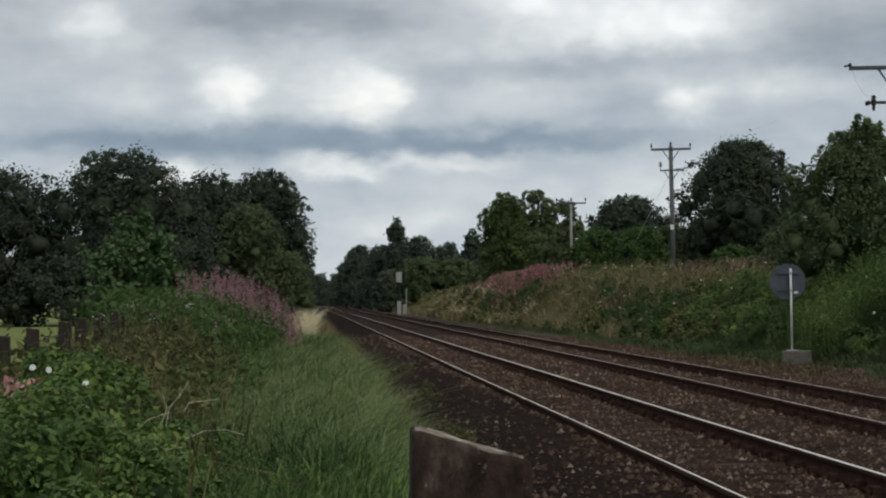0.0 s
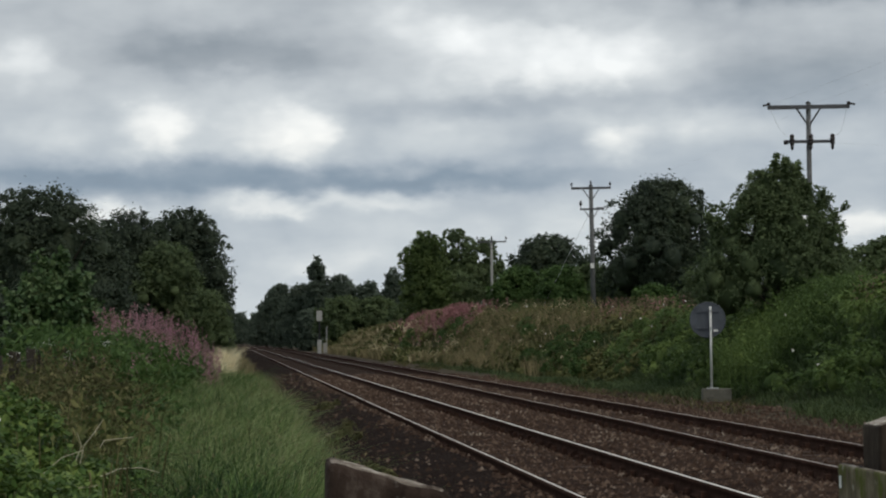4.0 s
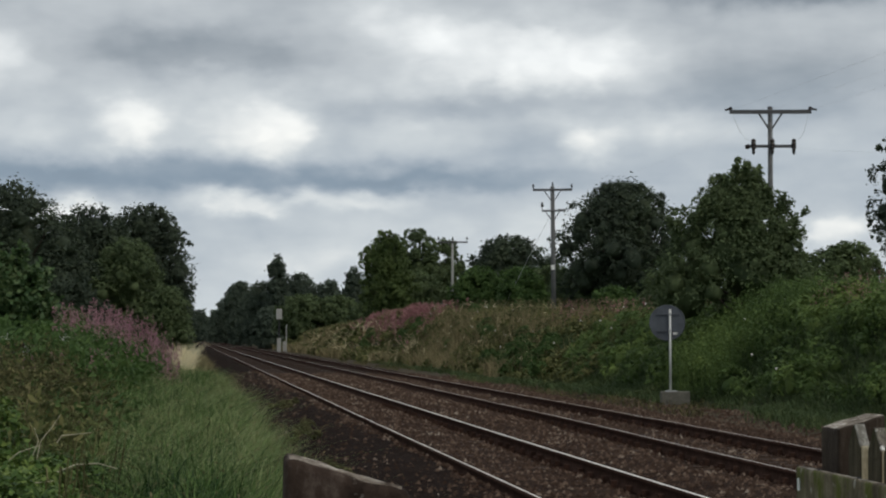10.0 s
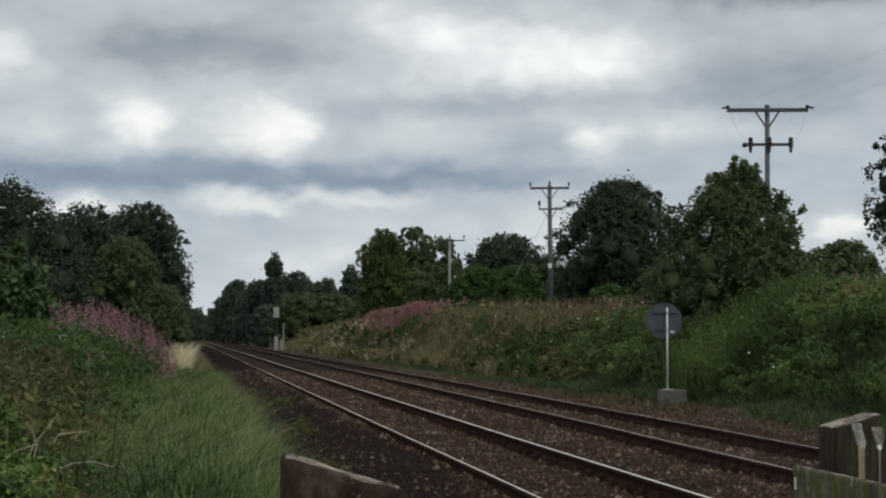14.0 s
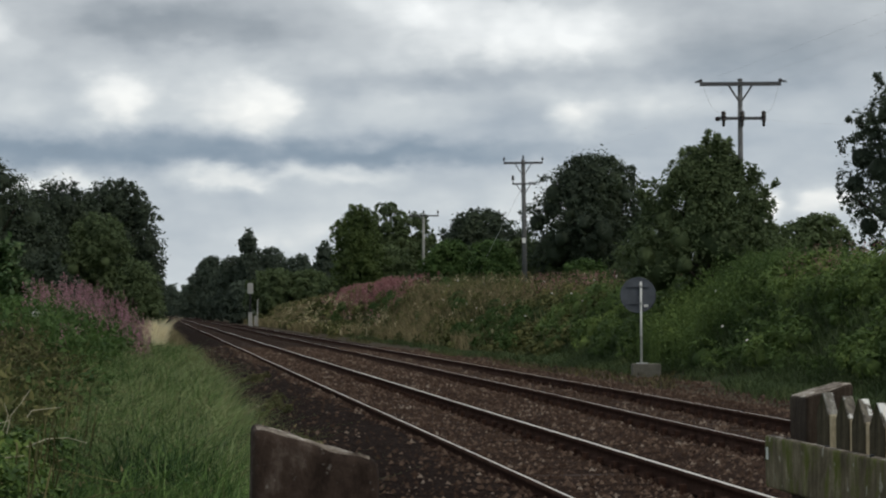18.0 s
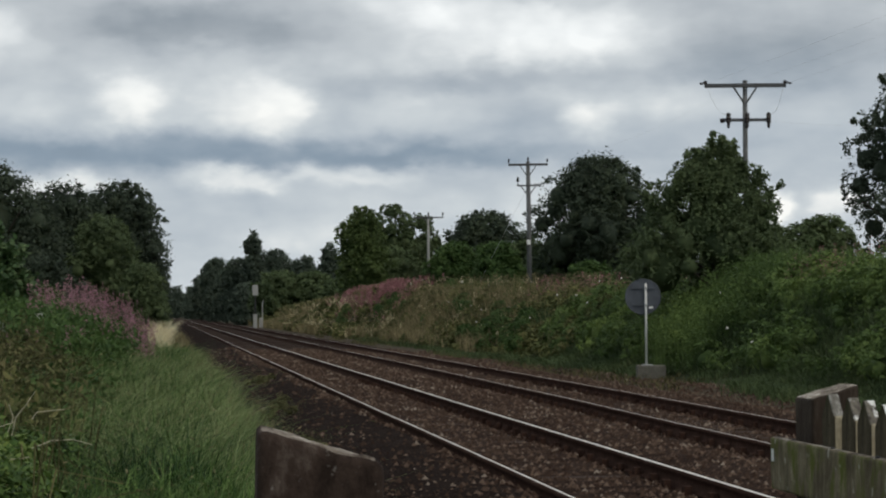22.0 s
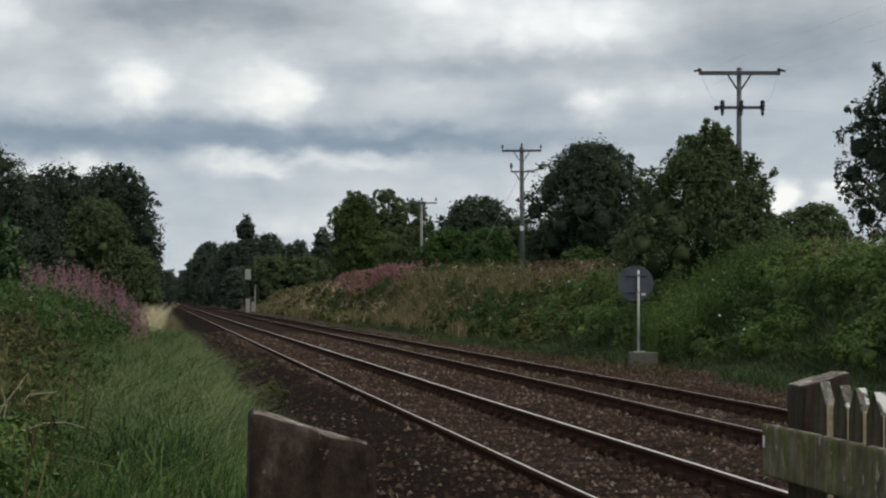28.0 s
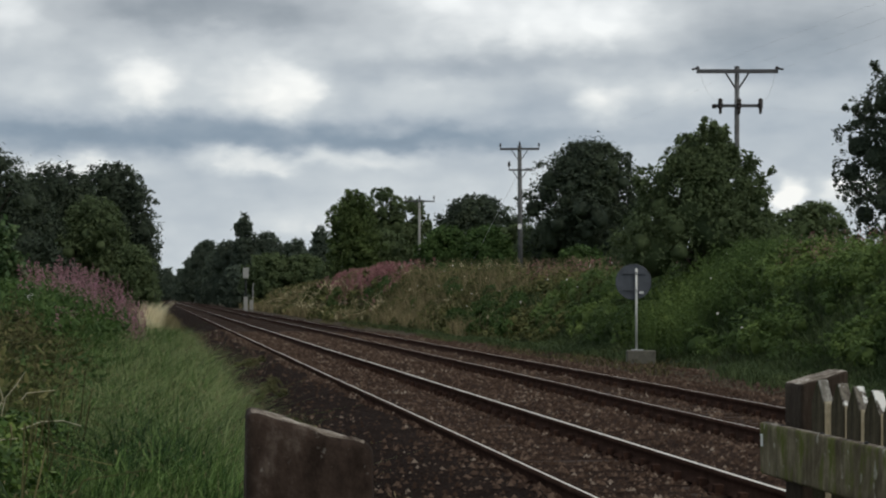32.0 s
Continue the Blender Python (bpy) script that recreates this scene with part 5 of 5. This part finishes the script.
def left_weeds():
    r = np.random.default_rng(41)
    x, y = scatter(r, 440, -3.6, -0.9, 16, 38)
    fade = np.interp(x, [-3.6, -2.0, -0.9], [1.15, 1.0, 0.55])
    weed_stand("withered_weeds", r, x, y, fade * (1.0 + 0.25 * wavy(x, y, 4)), 12, 0.06, M["brown_weed"], M["dry_grass"], "withered brown weeds before the field fence")
    x, y = scatter(r, 760, -3.6, -0.9, 16, 40)
    fade = np.interp(x, [-3.6, -2.0, -0.9], [1.1, 0.95, 0.5])
    weed_stand("olive_weeds", r, x, y, fade * (1.0 + 0.25 * wavy(x, y, 5)), 15, 0.07, M["olive_weed"], M["olive_weed"], "olive green weeds among withered ones")
    x, y = scatter(r, 560, -3.4, -0.7, 17, 40)
    weed_stand("green_weeds", r, x, y, np.interp(x, [-3.4, -0.7], [1.0, 0.5]) + 0.15 * wavy(x, y, 7), 18, 0.08, M["bush_green"], M["bush_green"], "fresh green weeds in the verge")
    x, y = scatter(r, 800, -3.8, -0.6, 34, 62)
    edge = x < np.interp(y, [34, 50, 62], [-1.0, -0.55, -0.3])
    x, y = x[edge], y[edge]
    weed_stand("willowherb_stand", r, x, y, np.interp(x, [-3.1, -2.4, -0.4], [1.5, 1.45, 0.8]), 26, 0.085, M["bush_green"], M["olive_weed"], "green leafy willowherb below its flowers")
    x, y = scatter(r, 250, -2.9, -0.2, 42, 68)
    h = np.interp(x, [-3.1, -1.7, -0.6, -0.1], [1.75, 1.72, 1.1, 0.85]) + 0.14 * wavy(x * 1.5, y, 6) + 0.17 * r.normal(size=len(x))
    flower_spikes("willowherb_blossom", r, x, y, ground_z(x, y), h - 0.40 - 0.15 * r.random(len(x)), h + 0.16, 38, 0.023, M["pink"], "pink flower spikes of rosebay willowherb")
    x, y = scatter(r, 16, -2.6, -1.4, 32, 40)
    flower_spikes("willowherb_low_blossom", r, x, y, ground_z(x, y), 0 * x + 0.85, 0 * x + 1.15, 22, 0.022, M["pink"], "lower pink willowherb flowers among leaves")
    x, y = scatter(r, 260, -3.0, -1.7, 23, 36)
    weed_stand("tall_withered_weeds", r, x, y, np.interp(x, [-3.0, -2.5, -1.7], [1.2, 1.4, 1.0]) + 0.2 * wavy(x * 3, y, 1), 16, 0.042, M["brown_weed"], M["dry_grass"], "tall withered weeds before the elder")
    x, y = scatter(r, 700, -3.2, -0.9, 15, 34)
    ob = blades("pale_weed_stems", x, y, ground_z(x, y), np.interp(x, [-3.2, -0.9], [1.15, 0.75]) + 0.15 * wavy(x, y, 2), 0.008 + 0.0001 * y, 0.5, M["light_grass"], r)
    tagged(ob, "pale bent grass stems among the weeds", "grass", kind="stuff")
    # white umbels over the weeds
    x, y = scatter(r, 6, -2.7, -1.6, 24, 34)
    for a, b in zip(x, y):
        c = np.array([(a, b, float(ground_z(a, b)) + 1.46)]) + r.normal(size=(16, 3)) * (0.04, 0.04, 0.035)
        v, f = leaf_arrays(c, 0.011, r, 1.0)
        stem = blades("umbel", np.array([a]), np.array([b]), ground_z(np.array([a]), np.array([b])), np.array([1.56]), np.array([0.01]), 0.02, M["brown_weed"], r)
        head = put_mesh("flower_head", v, f, M["white_petal"], stem)
        tagged(head, kind="stuff")
        tagged(stem, "white umbel on a thin brown stem above the weeds", "flower", "white umbels")


left_weeds()


def bank_plants():
    """Brambles, weeds, willowherb and dry grass over the cutting's slope."""
    r = np.random.default_rng(51)
    lo = []
    for i in range(820):
        y = r.uniform(30, 72)
        x = r.uniform(12.75, 18.5)
        q = r.uniform(0.2, 0.5)
        if y > 60 and x < 12.9:
            continue
        lo.append((x, y, float(ground_z(x, y)) + q * 0.35 + 0.12 * math.sin(y * 0.9 + x), q))
    v, f = crown_arrays(lo, 215000, 0.050, r, 0.55)
    tagged(put_mesh("bank_brambles", v, f, M["bank_green"]), "lush green brambles and nettles over the bank", "bramble", kind="stuff")
    lo = []
    for i in range(620):
        y = r.uniform(66, 130)
        x = r.uniform(11.9, 18.0)
        q = r.uniform(0.25, 0.5)
        lo.append((x, y, float(ground_z(x, y)) + q * 0.2, q))
    v, f = crown_arrays(lo, 78000, 0.075, r, 0.5)
    tagged(put_mesh("bank_weeds", v, f, M["olive_weed"]), "olive and brown weeds over the slope", "weeds", kind="stuff")
    lo = []
    for i in range(420):
        y = r.uniform(125, 290)
        x = r.uniform(11.6, 17.5)
        q = r.uniform(0.3, 0.6)
        lo.append((x, y, float(ground_z(x, y)) + q * 0.15, q))
    v, f = crown_arrays(lo, 26000, 0.17, r, 0.5)
    tagged(put_mesh("far_bank_weeds", v, f, M["olive_weed"]), "brownish weeds along the farther slope", "weeds", kind="stuff")
    # green grass along the toe
    x, y = scatter(r, 70000, 10.9, 14.8, 32, 130, 1.2)
    k = (r.random(len(x)) < np.interp(y, [60, 95, 130], [1.0, 0.35, 0.15])) & (np.hypot(x - 11.75, (y - 49) * 0.5) > 0.75) & (x > 11.35 + 0.55 * wavy(x * 0, y * 0.8, 3) + 1.3 * np.exp(-((y - 45) / 3.6) ** 2) + 0.2 * r.normal(size=len(x)))
    x, y = x[k], y[k]
    ob = blades("toe_grass", x, y, ground_z(x, y), 0.28 + 0.09 * wavy(x, y, 1) + 0.06 * smoothstep(12.2, 13.4, x), 0.022, 0.85, M["bank_grass"], r)
    tagged(ob, "green grass at the foot of the bank", "grass", kind="stuff")
    x, y = scatter(r, 9000, 10.7, 12.6, 30, 150, 1.1)
    k = wavy(x * 2.5, y * 0.9, 1.2) > 0.0
    x, y = x[k], y[k]
    ob = blades("toe_weeds", x, y, ground_z(x, y) - 0.02, 0.2, 0.02, 0.8, M["brown_weed"], r)
    tagged(ob, "low brown weeds along the edge of the stones", "weeds", kind="stuff")
    # dry grasses
    x, y = scatter(r, 24000, 11.8, 14.9, 80, 160)
    k = wavy(x * 1.2, y * 0.5, 2.2) + 0.3 * r.normal(size=len(x)) > 0.12
    x, y = x[k], y[k]
    ob = blades("slope_dry_grass", x, y, ground_z(x, y), 0.92, 0.03, 0.35, M["dry_grass"], r)
    tagged(ob, "pale dry grass in drifts over the slope", "grass", kind="stuff")
    x, y = scatter(r, 12000, 11.2, 15.2, 150, 290)
    k = wavy(x * 1.0, y * 0.3, 0.6) > -0.15
    x, y = x[k], y[k]
    ob = blades("far_dry_grass", x, y, ground_z(x, y), 0.9, 0.07, 0.35, M["dry_grass"], r)
    tagged(ob, "straw-coloured grass on the farther slope", "grass", kind="stuff")
    x, y = scatter(r, 8000, 11.8, 14.6, 120, 236)
    k = wavy(x * 2.4, y * 0.5, 3.1) + 0.4 * r.normal(size=len(x)) > 0.36
    x, y = x[k], y[k]
    ob = blades("pale_slope_grass", x, y, ground_z(x, y), 0.85, 0.05, 0.4, M["pale_grass"], r)
    tagged(ob, "bleached grass in bright patches on the slope", "grass", kind="stuff")
    # willowherb along the crest
    x, y = r.normal(14.7, 0.6, 480), np.clip(r.normal(147, 14, 480), 120, 185)
    h = 0.85 + 0.35 * wavy(x, y * 0.6, 5) + 0 * x
    flower_spikes("crest_willowherb", r, x, y, ground_z(x, y), h - 0.75, h + 0.1, 30, 0.065, M["rust_pink"], "drift of fading pink willowherb along the crest", 0.14)
    x, y = scatter(r, 90, 14.6, 17.0, 62, 84)
    flower_spikes("crest_willowherb_sparse", r, x, y, ground_z(x, y), 0.35 + 0 * x, 0.95 + 0.2 * r.random(len(x)), 22, 0.03, M["rust_pink"], "thin brownish pink willowherb on the crest", 0.08)
    x, y = scatter(r, 280, 14.4, 17.2, 62, 112)
    flower_spikes("crest_seed_heads", r, x, y, ground_z(x, y), 0.4 + 0 * x, 1.0 + 0.15 * r.random(len(x)), 18, 0.026, M["dry_grass"], "cream seed heads along the crest", 0.08)
    # upright weeds that break the crest's line
    x, y = scatter(r, 620, 12.3, 15.6, 48.5, 54.0)
    weed_stand("crest_nettles", r, x, y, 1.0 + 0.2 * wavy(x, y, 3) + 0.35 * smoothstep(14.2, 12.6, x), 24, 0.04, M["bank_green"], M["bank_green"], "tall nettles below the hawthorn", spread=0.08)
    x, y = scatter(r, 520, 13.8, 17.5, 34, 70)
    weed_stand("bank_nettles", r, x, y, 0.85 + 0.2 * wavy(x, y, 8), 22, 0.035, M["bank_green"], M["bank_green"], "upright nettles and weeds on the bank", spread=0.06)
    x, y = scatter(r, 420, 12.6, 16.5, 66, 125)
    weed_stand("slope_docks", r, x, y, 0.85 + 0.2 * wavy(x, y, 9), 14, 0.04, M["olive_weed"], M["dry_grass"], "upright docks and weeds on the slope", spread=0.08)
    x, y = scatter(r, 420, 12.4, 16.2, 66, 135)
    flower_spikes("slope_seed_heads", r, x, y, ground_z(x, y), 0.45 + 0.2 * r.random(len(x)), 0.75 + 0.3 * r.random(len(x)), 9, 0.026, M["dry_grass"], "cream seed heads of grasses over the slope", 0.09)
    x, y = scatter(r, 90, 12.4, 16.2, 75, 150)
    flower_spikes("slope_pale_heads", r, x, y, ground_z(x, y), 0.6 + 0.1 * r.random(len(x)), 0.8 + 0.2 * r.random(len(x)), 9, 0.03, M["pale_grass"], "bleached plumes of grass over the slope", 0.09)
    lo = []
    for cx, cy, n in ((13.9, 128, 14), (13.4, 84, 18), (12.9, 78, 12), (14.2, 100, 8), (13.3, 152, 8)):
        for i in range(n):
            x, y, q = cx + 0.5 * r.normal(), cy + 3.0 * r.normal(), r.uniform(0.25, 0.45)
            lo.append((x, y, float(ground_z(x, y)) + q * 0.6 + 0.15, q))
    v, f = crown_arrays(lo, 36000, 0.055, r, 0.5)
    tagged(put_mesh("bank_green_clumps", v, f, M["bush_green"]), "darker green clumps among the withered weeds", "weeds", kind="stuff")
    x, y = scatter(r, 130, 14.4, 16.6, 34, 48)
    flower_spikes("reddish_docks", r, x, y, ground_z(x, y), 0.45 + 0 * x, 0.8 + 0.25 * r.random(len(x)), 16, 0.02, M["rust_pink"], "reddish brown dock spikes on the bank", 0.05)
    # white specks of bindweed and umbels
    for i in range(30):
        y = r.uniform(38, 125)
        x = r.uniform(12.6, 16.2)
        z = float(ground_z(x, y)) + r.uniform(0.55, 0.85)
        b = lathe([(0.004, -0.05), (0.010, -0.01), (0.028, 0.0), (0.032, 0.012), (0.012, 0.022)], 8)
        fl = part("white_flower", b, M["white_petal"])
        fl.matrix_world = pose(x, y - 0.2, z, 50 + 25 * math.sin(i), 0, 30 * math.sin(2.3 * i))
        tagged(fl, "small white flower head on the bank", "flower", "white flowers of the bank")


bank_plants()


def motions():
    """The clouds drift slowly to the side."""
    walk(sky, [(t, pose(0, 0, 0, 0, 0, DRIFT * (0.5 - t / 32.0))) for t in (0.0, 4.0, 8.0, 12.0, 16.0, 20.0, 24.0, 28.0, 32.0)])


motions()
